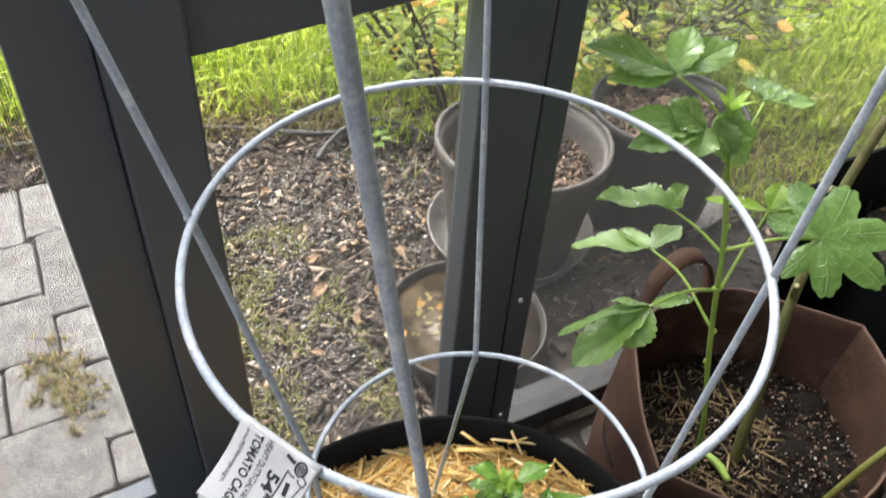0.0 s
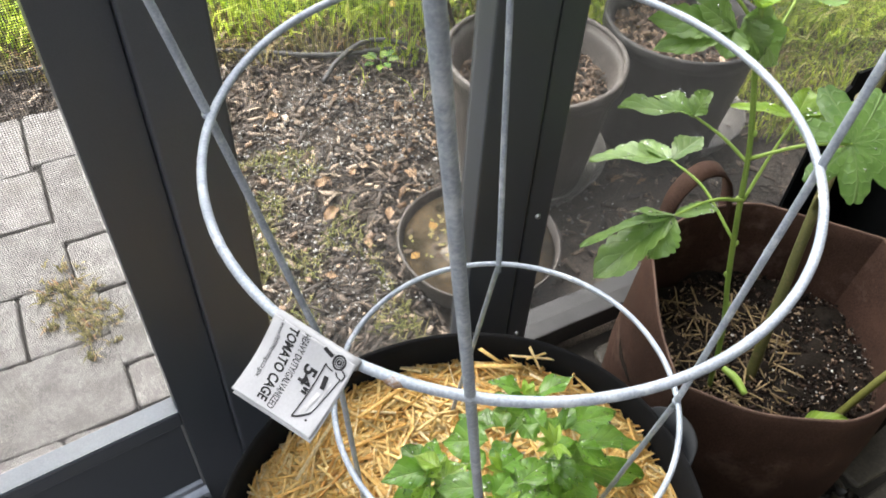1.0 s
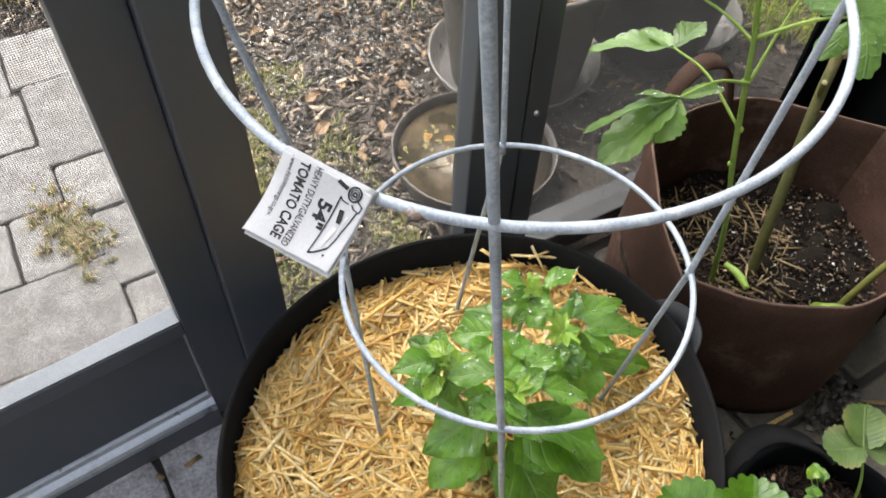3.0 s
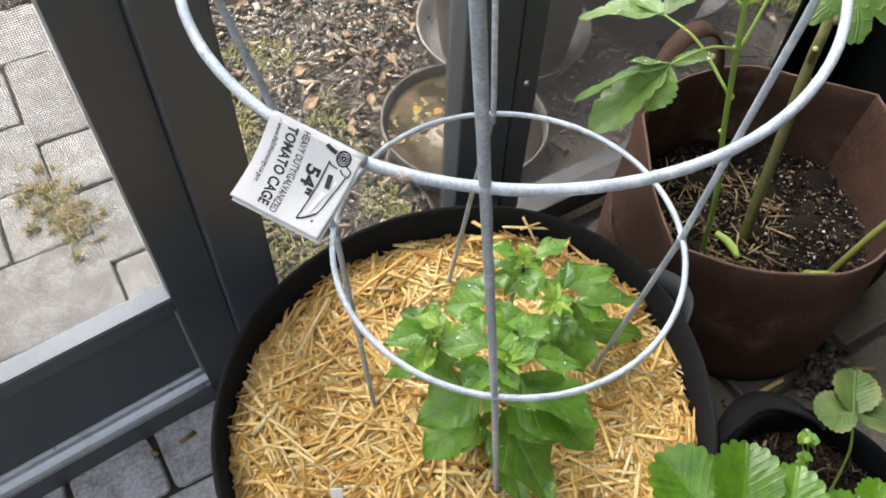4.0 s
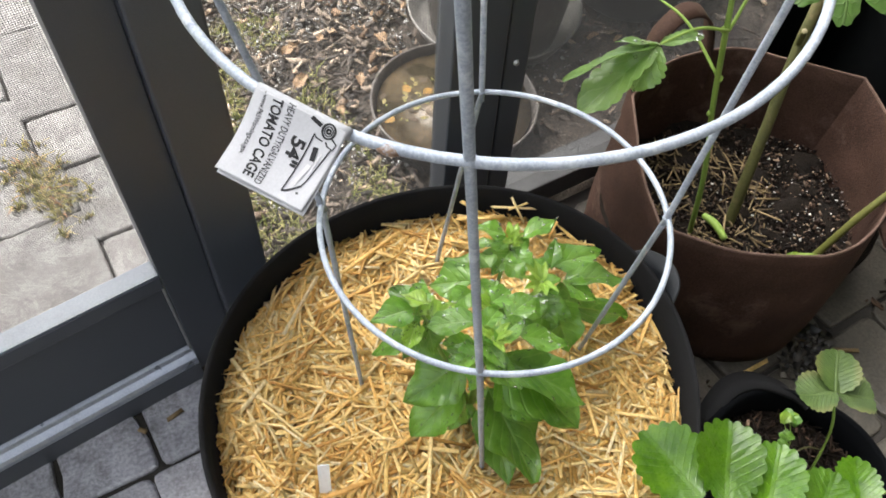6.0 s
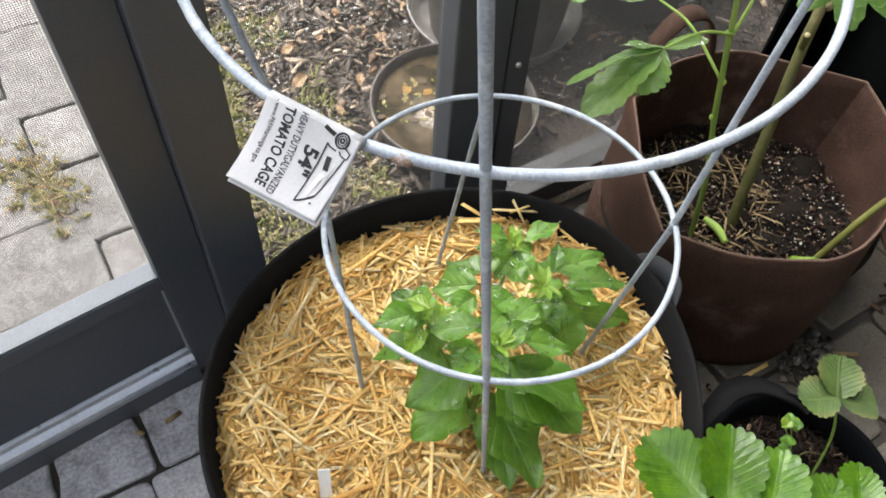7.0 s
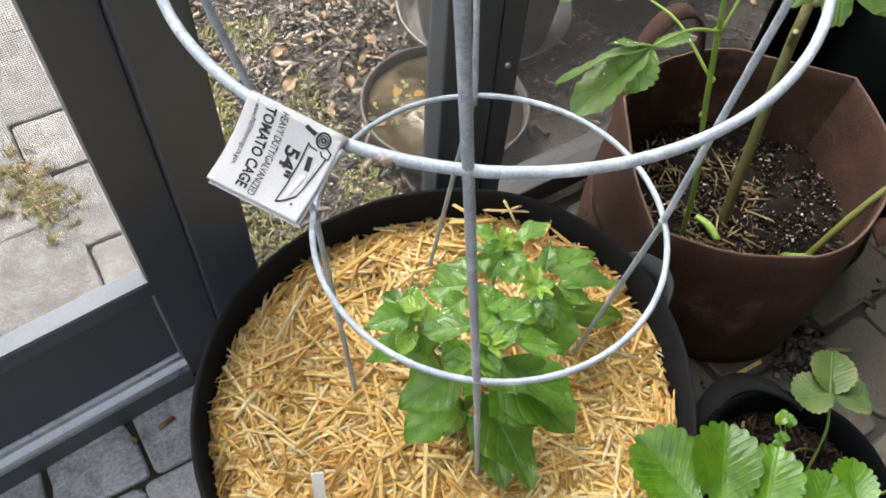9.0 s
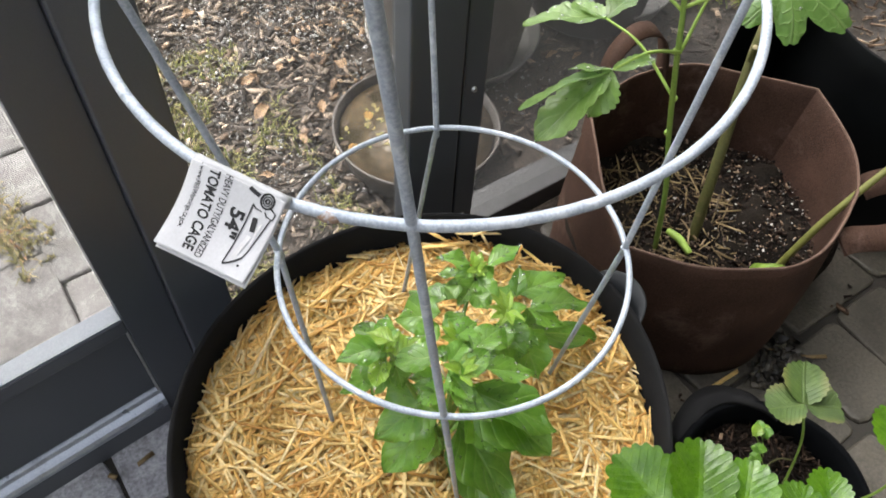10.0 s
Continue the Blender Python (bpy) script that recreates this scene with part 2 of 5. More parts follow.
CHIPS_DARK = many_coloured("dark_compost_bits", [(0.0, (0.003, 0.002, 0.0015)), (0.5, (0.011, 0.0065, 0.0045)), (0.85, (0.028, 0.0165, 0.0115)), (1.0, (0.085, 0.054, 0.035))], 0.75, 300, 0.0, 0.15)
CLUMP = many_coloured("sodden_leaves", [(0.0, (0.008, 0.0075, 0.0065)), (0.5, (0.028, 0.025, 0.020)), (0.9, (0.065, 0.056, 0.043)), (1.0, (0.12, 0.10, 0.07))], 0.5, 300)
STRAW_DULL = many_coloured("damp_old_straw", [(0.0, (0.05, 0.033, 0.014)), (0.5, (0.15, 0.10, 0.043)), (1.0, (0.38, 0.28, 0.135))], 0.6, 400, 0.1)
LITTER = many_coloured("brown_leaf_litter", [(0.0, (0.035, 0.024, 0.016)), (0.4, (0.11, 0.070, 0.044)), (0.75, (0.22, 0.145, 0.092)), (1.0, (0.42, 0.31, 0.21))], 0.75, 300)
LITTER_TAN = many_coloured("tan_leaf_litter", [(0.0, (0.09, 0.052, 0.028)), (0.4, (0.24, 0.145, 0.078)), (0.75, (0.40, 0.265, 0.15)), (1.0, (0.56, 0.41, 0.26))], 0.7, 300, 0.15)
PERLITE = many_coloured("perlite", [(0.0, (0.20, 0.19, 0.175)), (0.6, (0.36, 0.35, 0.325)), (1.0, (0.60, 0.59, 0.56))], 0.8, 500)
GRASS = many_coloured("grass", [(0.0, (0.20, 0.32, 0.025)), (0.3, (0.42, 0.56, 0.05)), (0.6, (0.54, 0.67, 0.07)), (0.88, (0.66, 0.73, 0.12)), (1.0, (0.76, 0.70, 0.32))], 0.5, 200, 0.5)
MOSS = many_coloured("weed_moss", [(0.0, (0.12, 0.14, 0.035)), (0.5, (0.24, 0.25, 0.07)), (1.0, (0.42, 0.36, 0.16))], 0.8, 300, 0.25)
DRY_WEED = many_coloured("dry_weed", [(0.0, (0.14, 0.135, 0.035)), (0.45, (0.28, 0.25, 0.085)), (0.8, (0.40, 0.32, 0.16)), (1.0, (0.36, 0.20, 0.11))], 0.8, 300, 0.25)
YELLOW_LEAF = many_coloured("fallen_leaves", [(0.0, (0.18, 0.085, 0.022)), (0.5, (0.36, 0.19, 0.032)), (1.0, (0.48, 0.31, 0.10))], 0.6, 300, 0.2)
SHRUB_LEAF = many_coloured("shrub_leaves", [(0.0, (0.13, 0.21, 0.03)), (0.45, (0.28, 0.38, 0.06)), (0.8, (0.38, 0.43, 0.08)), (0.92, (0.66, 0.50, 0.08)), (1.0, (0.70, 0.40, 0.08))], 0.5, 200, 0.35)
SHRUB_DULL = many_coloured("olive_shrub_leaves", [(0.0, (0.055, 0.085, 0.020)), (0.5, (0.13, 0.17, 0.040)), (0.9, (0.24, 0.25, 0.065)), (1.0, (0.50, 0.26, 0.06))], 0.5, 200, 0.3)
PEPPER = leaf_surface("pepper_leaf", (0.094, 0.240, 0.021), (0.182, 0.365, 0.045), (0.26, 0.42, 0.09), 6.0, 0.27, 0.45, vein_strength=0.38, wet=0.6)
LEAF_YOUNG_OR_BACKLIT = leaf_surface("young_or_backlit_leaf", (0.20, 0.36, 0.035), (0.31, 0.47, 0.055), (0.40, 0.53, 0.14), 6.0, 0.32)
# darker okra copy: the right-hand leaf's shade put into its colour
OKRA_SHADED = leaf_surface("shaded_okra_leaf", (0.060, 0.125, 0.026), (0.108, 0.195, 0.046), (0.20, 0.30, 0.10), 5.0, 0.34, 0.36, vein_strength=0.5, wet=0.4)
OKRA = leaf_surface("okra_leaf", (0.125, 0.235, 0.050), (0.205, 0.335, 0.085), (0.29, 0.41, 0.14), 5.0, 0.34, 0.42, vein_strength=0.4, wet=0.5)
STRAWBERRY = leaf_surface("strawberry_leaf", (0.034, 0.104, 0.003), (0.090, 0.200, 0.007), (0.10, 0.215, 0.012), 9.0, 0.24, 0.38, vein_strength=0.16, wet=0.16)
STRAWBERRY_PALE = leaf_surface("fading_strawberry_leaf", (0.032, 0.064, 0.010), (0.064, 0.106, 0.019), (0.090, 0.132, 0.030), 9.0, 0.50, 0.25, vein_strength=0.35, blotch=(0.150, 0.140, 0.042), wet=0.05)
DROP = shader("rain_drop")[0]
DROP.node_tree.nodes["Principled BSDF"].inputs["Transmission Weight"].default_value = 1.0
DROP.node_tree.nodes["Principled BSDF"].inputs["Roughness"].default_value = 0.02
DROP.node_tree.nodes["Principled BSDF"].inputs["IOR"].default_value = 1.33
WATER = water_surface("murky_water")


# ---- building blocks ----
def link(name, data, material, parent=None, label="", smooth=False):
    if material and not data.materials:
        data.materials.append(material)
    if smooth:
        data.polygons.foreach_set("use_smooth", [True] * len(data.polygons))
    ob = new(name, data)
    if parent:
        ob.parent = parent
    if label:
        ob["label"] = label
    return ob


def part(name, bm, material, parent=None, label="", smooth=False):
    data = bpy.data.meshes.new(name)
    bm.to_mesh(data)
    bm.free()
    return link(name, data, material, parent, label, smooth)


def raw(name, verts, faces, material, parent=None, label="", smooth=False):
    data = bpy.data.meshes.new(name)
    data.from_pydata([tuple(v) for v in verts], [], [tuple(f) for f in faces])
    data.update()
    return link(name, data, material, parent, label, smooth)


def holder(name, x=0, y=0, z=0):
    ob = new(name)
    ob.location = (x, y, z)
    ob.empty_display_size = 0.05
    bpy.context.view_layer.update()
    return ob


def under(ob, parent):
    """Keep the place in the world while becoming a part."""
    ob.parent = parent
    ob.matrix_parent_inverse = Matrix.Translation(parent.location).inverted()
    return ob


def block(lo, hi, bevel=0.002):
    bm = bmesh.new()
    bmesh.ops.create_cube(bm, size=1)
    for v in bm.verts:
        v.co = Vector([(lo[i] + hi[i]) / 2 + v.co[i] * (hi[i] - lo[i]) for i in range(3)])
    if bevel:
        bmesh.ops.bevel(bm, geom=bm.edges[:], offset=bevel, segments=2, profile=0.6, affect="EDGES")
    return bm


def smooth_line(points, steps=6):
    """Catmull-Rom through the points."""
    p = [Vector(q) for q in points]
    p = [2 * p[0] - p[1]] + p + [2 * p[-1] - p[-2]]
    out = []
    for i in range(1, len(p) - 2):
        for k in range(steps):
            t = k / steps
            out.append(0.5 * ((2 * p[i]) + (p[i + 1] - p[i - 1]) * t + (2 * p[i - 1] - 5 * p[i] + 4 * p[i + 1] - p[i + 2]) * t * t + (3 * p[i] - p[i - 1] - 3 * p[i + 1] + p[i + 2]) * t ** 3))
    return out + [p[-2]]


def tube_data(line, radii, sides=10, closed=False, wobble=0.0):
    n = len(line)
    verts, faces = [], []
    up = Vector((0.13, 0.31, 0.94))
    for i, p in enumerate(line):
        a, b = line[(i - 1) % n] if closed or i else p, line[(i + 1) % n] if closed or i < n - 1 else p
        d = (b - a).normalized()
        side = d.cross(up)
        if side.length < 0.05:
            side = d.cross(Vector((1, 0, 0)))
        side.normalize()
        top = side.cross(d)
        r = radii[i] if isinstance(radii, (list, tuple)) else radii
        for k in range(sides):
            a = 2 * math.pi * k / sides
            rr = r * (1 + wobble * (noise.noise(p * 60 + Vector((k, 0, 0))) if wobble else 0))
            verts.append(p + (side * math.cos(a) + top * math.sin(a)) * rr)
    for i in range(n if closed else n - 1):
        j = (i + 1) % n
        for k in range(sides):
            q = (k + 1) % sides
            faces.append((i * sides + k, j * sides + k, j * sides + q, i * sides + q))
    if not closed:
        faces += [tuple(range(sides)), tuple(range(n * sides - 1, (n - 1) * sides - 1, -1))]
    return verts, faces


def tube(name, line, radii, material, parent=None, label="", sides=10, closed=False, wobble=0.0):
    v, f = tube_data([Vector(p) for p in line], radii, sides, closed, wobble)
    return raw(name, v, f, material, parent, label, True)


def lathe(name, profile, centre, material, parent=None, label="", sides=56, wobble=0.0, seed=0, capped=True, outline=None):
    """profile: (radius, z) rows from the outside bottom over the rim to the inside."""
    verts, faces = [], []
    for r, z in profile:
        for k in range(sides):
            a = 2 * math.pi * k / sides
            w = 1 + wobble * noise.noise(Vector((math.cos(a) * 1.5 + seed, math.sin(a) * 1.5, z * 4)))
            w += outline(a) if outline else 0
            verts.append((centre[0] + r * w * math.cos(a), centre[1] + r * w * math.sin(a), centre[2] + z))
    for i in range(len(profile) - 1):
        for k in range(sides):
            q = (k + 1) % sides
            faces.append((i * sides + k, i * sides + q, (i + 1) * sides + q, (i + 1) * sides + k))
    m = (len(profile) - 1) * sides
    if capped:
        faces += [tuple(range(sides - 1, -1, -1)), tuple(range(m, m + sides))]
    return raw(name, verts, faces, material, parent, label, True)


def heap(name, centres, sizes, turns, material, parent=None, taper=0.0, bend=0.0, rng=None, label=""):
    """Many small boxes (sizes: full x, y, z), each turned by (yaw, pitch, roll), in one mesh."""
    c, s, t = np.asarray(centres, float), np.asarray(sizes, float), np.asarray(turns, float)
    n = len(c)
    unit = np.array([(x, y, z) for x in (-0.5, 0.5) for y in (-0.5, 0.5) for z in (-0.5, 0.5)])
    loc = unit[None] * s[:, None]
    if rng is not None:
        loc = loc * (1 + taper * (rng.random((n, 8, 1)) - 0.5))
    cy, sy, cp, sp, cr, sr = np.cos(t[:, 0]), np.sin(t[:, 0]), np.cos(t[:, 1]), np.sin(t[:, 1]), np.cos(t[:, 2]), np.sin(t[:, 2])
    rot = np.empty((n, 3, 3))
    rot[:, 0, 0], rot[:, 0, 1], rot[:, 0, 2] = cy * cp, cy * sp * sr - sy * cr, cy * sp * cr + sy * sr
    rot[:, 1, 0], rot[:, 1, 1], rot[:, 1, 2] = sy * cp, sy * sp * sr + cy * cr, sy * sp * cr - cy * sr
    rot[:, 2, 0], rot[:, 2, 1], rot[:, 2, 2] = -sp, cp * sr, cp * cr
    v = np.einsum("nij,nkj->nki", rot, loc) + c[:, None]
    quad = np.array([(0, 1, 3, 2), (4, 6, 7, 5), (0, 4, 5, 1), (2, 3, 7, 6), (0, 2, 6, 4), (1, 5, 7, 3)])
    f = (quad[None] + 8 * np.arange(n)[:, None, None]).reshape(-1, 4)
    data = bpy.data.meshes.new(name)
    data.vertices.add(n * 8)
    data.vertices.foreach_set("co", v.reshape(-1))
    data.loops.add(len(f) * 4)
    data.loops.foreach_set("vertex_index", f.reshape(-1))
    data.polygons.add(len(f))
    data.polygons.foreach_set("loop_start", np.arange(len(f)) * 4)
    data.update(calc_edges=True)
    return link(name, data, material, parent, label)


def with_uv(name, verts, faces, uvs, material, parent=None, label=""):
    data = bpy.data.meshes.new(name)
    data.from_pydata([tuple(v) for v in verts], [], faces)
    layer = data.uv_layers.new(name="UVMap")
    flat = []
    for f in faces:
        for i in f:
            flat += uvs[i]
    layer.data.foreach_set("uv", flat)
    data.update()
    return link(name, data, material, parent, label, True)


def blade_frame(base, tip, up, roll=0.0):
    base, tip = Vector(base), Vector(tip)
    along = tip - base
    d = along.normalized()
    side = d.cross(Vector(up)).normalized()
    top = side.cross(d)
    q = Matrix.Rotation(radians(roll), 3, d)
    return base, along.length, d, q @ side, q @ top


def leaf(name, base, tip, width, material, parent, fold=0.25, droop=0.12, wave=0.06, teeth=0, tooth=0.0, peak=0.38, roll=0.0, up=(0, 0, 1), nu=16, blunt=0.9, seed=0.0, label="", ripple=0.0, pucker=0.0, ribs=8):
    """A single blade from stalk to tip: folded along its midrib, arched, waved, toothed at the edge."""
    base, length, d, side, top = blade_frame(base, tip, up, roll)
    nv = 6 if pucker else 4
    verts, faces, uvs = [], [], []
    if teeth:
        nu = teeth * 6
    for i in range(nu + 1):
        u = i / nu
        a = 0.5 * (u / peak) if u < peak else 0.5 + 0.5 * (u - peak) / (1 - peak)
        w = width / 2 * max(0.02, math.sin(math.pi * a) ** blunt)
        if teeth:
            w *= 1 + tooth * (2 * abs(math.sin(math.pi * (u * teeth + 0.15))) ** 0.7 - 1.3) * min(1, u * 5)
        else:
            w *= 1 + ripple * (math.sin(13 * u + 2.1 * seed) + 0.6 * math.sin(29 * u + seed)) * min(1, 3 * (1 - u))
        for k in range(-nv, nv + 1):
            s = k / nv
            lift = fold * abs(s) * w - droop * length * (u * u) + droop * length * u * 0.6
            lift += wave * width * math.sin(9 * u + seed + (2 if s > 0 else 0)) * s * s
            lift += pucker * width * abs(math.sin(math.pi * (ribs * u - 0.35 * ribs * abs(s)))) * min(1, 4 * abs(s)) * (1.1 - 0.6 * abs(s))
            fwd = u * length
            verts.append(base + d * fwd + side * (w * s * math.cos(fold * abs(s))) + top * lift)
            uvs.append((u, 0.5 + 0.5 * s))
    m = 2 * nv + 1
    for i in range(nu):
        for k in range(m - 1):
            faces.append((i * m + k, i * m + k + 1, (i + 1) * m + k + 1, (i + 1) * m + k))
    return with_uv(name, verts, faces, uvs, material, parent, label)


def scalloped_leaf(name, base, tip, width, material, parent, teeth=19, tooth=0.07, fold=0.10, cup=0.06, droop=0.10, roll=0.0, up=(0, 0, 1), seed=0.0, pucker=0.009, ribs=7, egg=0.12):
    """A broad round leaflet with a scalloped edge, its veins running out from the midrib."""
    base, length, d, side, top = blade_frame(base, tip, up, roll)
    middle, around, rings = base + d * (0.5 * length), teeth * 6, 8
    verts, faces, uvs = [middle.copy()], [], [(0.5, 0.5)]
    for r in range(1, rings + 1):
        k = r / rings
        for i in range(around):
            a = 2 * math.pi * i / around
            bump = abs(math.sin(0.5 * teeth * (a + 0.08 * math.sin(3 * a + seed)))) ** 0.6 - 0.6
            edge = 1 + tooth * bump * k ** 4 * (1 - 0.7 * max(0.0, -math.cos(a)) ** 8)
            x = 0.5 * length * k * edge * math.cos(a)
            y = 0.5 * width * k * edge * math.sin(a) * (1 + egg * math.cos(a))
            u, v = 0.5 + x / length, 0.5 + y / width
            across = abs(v - 0.5) * 2
            z = fold * abs(y) + cup * width * k * k - droop * length * (u * u - 0.6 * u)
            z += 0.035 * width * math.sin(3 * a + seed) * k * k
            z += pucker * width * abs(math.sin(math.pi * (ribs * u - 0.5 * ribs * across))) * min(1, 4 * across) * (1.1 - 0.6 * k)
            verts.append(middle + d * x + side * y + top * z)
            uvs.append((u, v))
    for i in range(around):
        q = (i + 1) % around
        faces.append((0, 1 + i, 1 + q))
        for r in range(rings - 1):
            faces.append((1 + r * around + i, 1 + (r + 1) * around + i, 1 + (r + 1) * around + q, 1 + r * around + q))
    return with_uv(name, verts, faces, uvs, material, parent)


def palm_leaf(name, base, tip, spread, material, parent, lobes=5, cut=0.45, cup=0.10, droop=0.25, roll=0.0, up=(0, 0, 1), opening=130.0, seed=0.0, label=""):
    """A lobed blade: lobes fan out from the stalk's end, the middle one to the tip; toothed, cupped and drooping at the rim."""
    base, length, d, side, top = blade_frame(base, tip, up, roll)
    n, rings = lobes * 16, 7
    half = radians(opening)
    step = 2 * half / lobes
    verts, faces, uvs = [base.copy()], [], [(0.0, 0.5)]
    for k in range(n + 1):
        a = -half + 2 * half * k / n
        q = (a + half) / step
        off = (q % 1.0) - 0.5 if k < n else 0.5
        centre = (math.floor(min(q, lobes - 1e-6)) + 0.5) * step - half
        far = length * (1 - 0.42 * (abs(centre) / half) ** 1.2)
        edge = far * ((1 - cut) + cut * math.cos(math.pi * off) ** 1.2 if abs(off) < 0.5 else 1 - cut)
        edge *= 1 + 0.07 * (2 * abs((q * 5) % 1.0 - 0.5) - 0.5) + 0.05 * math.sin(3 * a + seed)
        for r in range(1, rings + 1):
            u = r / rings
            x, y = edge * u * math.cos(a), edge * u * math.sin(a) * spread
            lift = -droop * length * u * u + cup * length * u + 0.05 * length * u * (abs(off) - 0.25) * 4 * cup * 4
            lift += 0.02 * length * math.sin(7 * a + 5 * u + seed) * u
            verts.append(base + d * x + side * y + top * lift)
            uvs.append((u, 0.5 + off))
    for k in range(n):
        a, b = 1 + k * rings, 1 + (k + 1) * rings
        faces.append((0, a, b))
        for r in range(rings - 1):
            faces.append((a + r, a + r + 1, b + r + 1, b + r))
    return with_uv(name, verts, faces, uvs, material, parent, label)


# ---- the setting ----
WALL = 0.42


def ground_sheet():
    """One sheet to the horizon: bare wet ground by the house, green further out."""
    bm = bmesh.new()
    xs = [-900, -60, -8] + [-2 + 0.12 * i for i in range(51)] + [8, 60, 900]
    ys = [-900, -60, -8, -1.5, 0.3, 0.44] + [0.5 + 0.07 * i for i in range(48)] + [6, 15, 60, 900]
    grid = [[bm.verts.new((x, y, -0.012 + (0.010 * noise.noise(Vector((x * 5, y * 5, 0))) + 0.006 * noise.noise(Vector((x * 17, y * 17, 3))) if y > 0.45 and abs(x) < 5 and y < 4 else 0) - (0.055 if y < 0.46 or (x < 0.0 and y < 1.42) else 0))) for x in xs] for y in ys]
    for j in range(len(ys) - 1):
        for i in range(len(xs) - 1):
            bm.faces.new((grid[j][i], grid[j][i + 1], grid[j + 1][i + 1], grid[j + 1][i]))
    m, n, l, b = shader("garden_ground")
    geo = n.new("ShaderNodeNewGeometry")
    where = geo.outputs["Position"]
    small, large = noise_of(n, l, where, 240, 5), noise_of(n, l, where, 8, 4)
    bare = ramped(n, l, small, [(0.32, (0.030, 0.024, 0.018)), (0.68, (0.15, 0.118, 0.092))])
    green = ramped(n, l, large, [(0.3, (0.16, 0.24, 0.028)), (0.7, (0.27, 0.36, 0.055))])
    sep = n.new("ShaderNodeSeparateXYZ")
    l.new(where, sep.inputs[0])
    reach = math_node(n, l, "ADD", math_node(n, l, "ADD", sep.outputs[1], math_node(n, l, "MULTIPLY", math_node(n, l, "MAXIMUM", sep.outputs[0], 0.0), 0.5)), math_node(n, l, "MULTIPLY", large, 0.3))
    k = n.new("ShaderNodeMapRange")
    k.inputs[1].default_value, k.inputs[2].default_value = 1.95, 2.4
    l.new(reach, k.inputs[0])
    l.new(mixed(n, l, k.outputs[0], bare, green), b.inputs["Base Color"])
    b.inputs["Roughness"].default_value = 0.8
    u = n.new("ShaderNodeBump")
    u.inputs["Strength"].default_value, u.inputs["Distance"].default_value = 1.0, 0.005
    l.new(small, u.inputs["Height"])
    l.new(u.outputs[0], b.inputs["Normal"])
    return tagged(part("ground", bm, m, smooth=True), "bare wet garden soil turning to lawn", "ground", kind="structure")


ground_sheet()

# unseen walls and overhead slabs, added only to hold back sky light
STUCCO = surface("beige_stucco", (0.26, 0.24, 0.21), (0.36, 0.335, 0.30), (0.8, 0.95), fine=220, broad=6, bump=0.8, depth=0.003)
tagged(part("wall_south", block((-4, -3.15, -0.05), (6, -3.0, 2.4499), 0), STUCCO), "unseen beige stucco wall added to cut light from the south", "wall", kind="structure")
tagged(part("ceiling", block((-4, -3.15, 2.45), (6, -1.6, 2.6), 0), STUCCO), "unseen slab added to block the sky behind the camera", "ceiling", kind="structure")
# second unseen slab, added to dim the right-hand pots and floor
tagged(part("ceiling", block((0.55, -1.5999, 2.45), (6, 0.40, 2.6), 0), STUCCO), "unseen slab added to darken the far pots", "ceiling", kind="structure")
tagged(part("wall_east", block((2.6, -2.9999, -0.05), (2.75, 0.40, 2.4499), 0), STUCCO), "unseen beige stucco wall added to block light from the east", "wall", kind="structure")

# posts, rails and screens of the enclosure
wall = tagged(holder("wall_north", 0.4, WALL, 0), "dark bronze aluminium screen enclosure wall beside the pots", "screen wall", kind="structure")


def wall_part(name, lo, hi, material=BRONZE, bevel=0.003, parent=None, label=""):
    return under(part(name, block(lo, hi, bevel), material, None, label), parent or wall)


wall_part("post", (-0.0892, WALL - 0.016, -0.03), (-0.0238, WALL + 0.072, 2.3), BRONZE)
wall_part("post", (0.245, WALL - 0.002, -0.03), (0.322, WALL + 0.038, 2.3), BRONZE)
post_cover = wall_part("post_cover", (0.3265, WALL + 0.002, -0.03), (0.362, WALL + 0.036, 2.3))
wall_part("stop", (-0.118, WALL + 0.0425, 0.0), (-0.0886, WALL + 0.062, 2.2), BRONZE, 0.001)
wall_part("spline", (0.3222, WALL + 0.012, 0.0), (0.3262, WALL + 0.034, 2.2), RUBBER, 0)
tilted = block((0.0, WALL - 0.004, 0.0), (0.266, WALL + 0.05, 0.075), 0.003)
bmesh.ops.transform(tilted, matrix=Matrix.Translation((-0.0234, 0, 0.801)) @ Matrix.Rotation(radians(-4.5), 4, "Y"), verts=tilted.verts)
under(part("rail", tilted, BRONZE), wall)
wall_part("rail", (0.3625, WALL + 0.012, 0.812), (2.2, WALL + 0.05, 0.875))
wall_part("bottom_rail", (-0.0235, WALL + 0.005, 0.0), (0.2445, WALL + 0.055, 0.05), BRONZE_DUSTY)
wall_part("bottom_rail", (0.3625, WALL + 0.018, 0.004), (2.2, WALL + 0.075, 0.05), BRONZE_DUSTY)
wall_part("post", (2.2005, WALL - 0.002, -0.03), (2.27, WALL + 0.06, 2.3))
for sx, sz in ((0.343, 0.372), (0.343, 0.12)):
    bm = bmesh.new()
    bmesh.ops.create_cone(bm, cap_ends=True, segments=12, radius1=0.0045, radius2=0.003, depth=0.004, matrix=Matrix.Translation((sx, WALL + 0.0005, sz)) @ Matrix.Rotation(radians(90), 4, "X"))
    under(part("screw", bm, SCREW, None, "dull metal screw head"), post_cover)


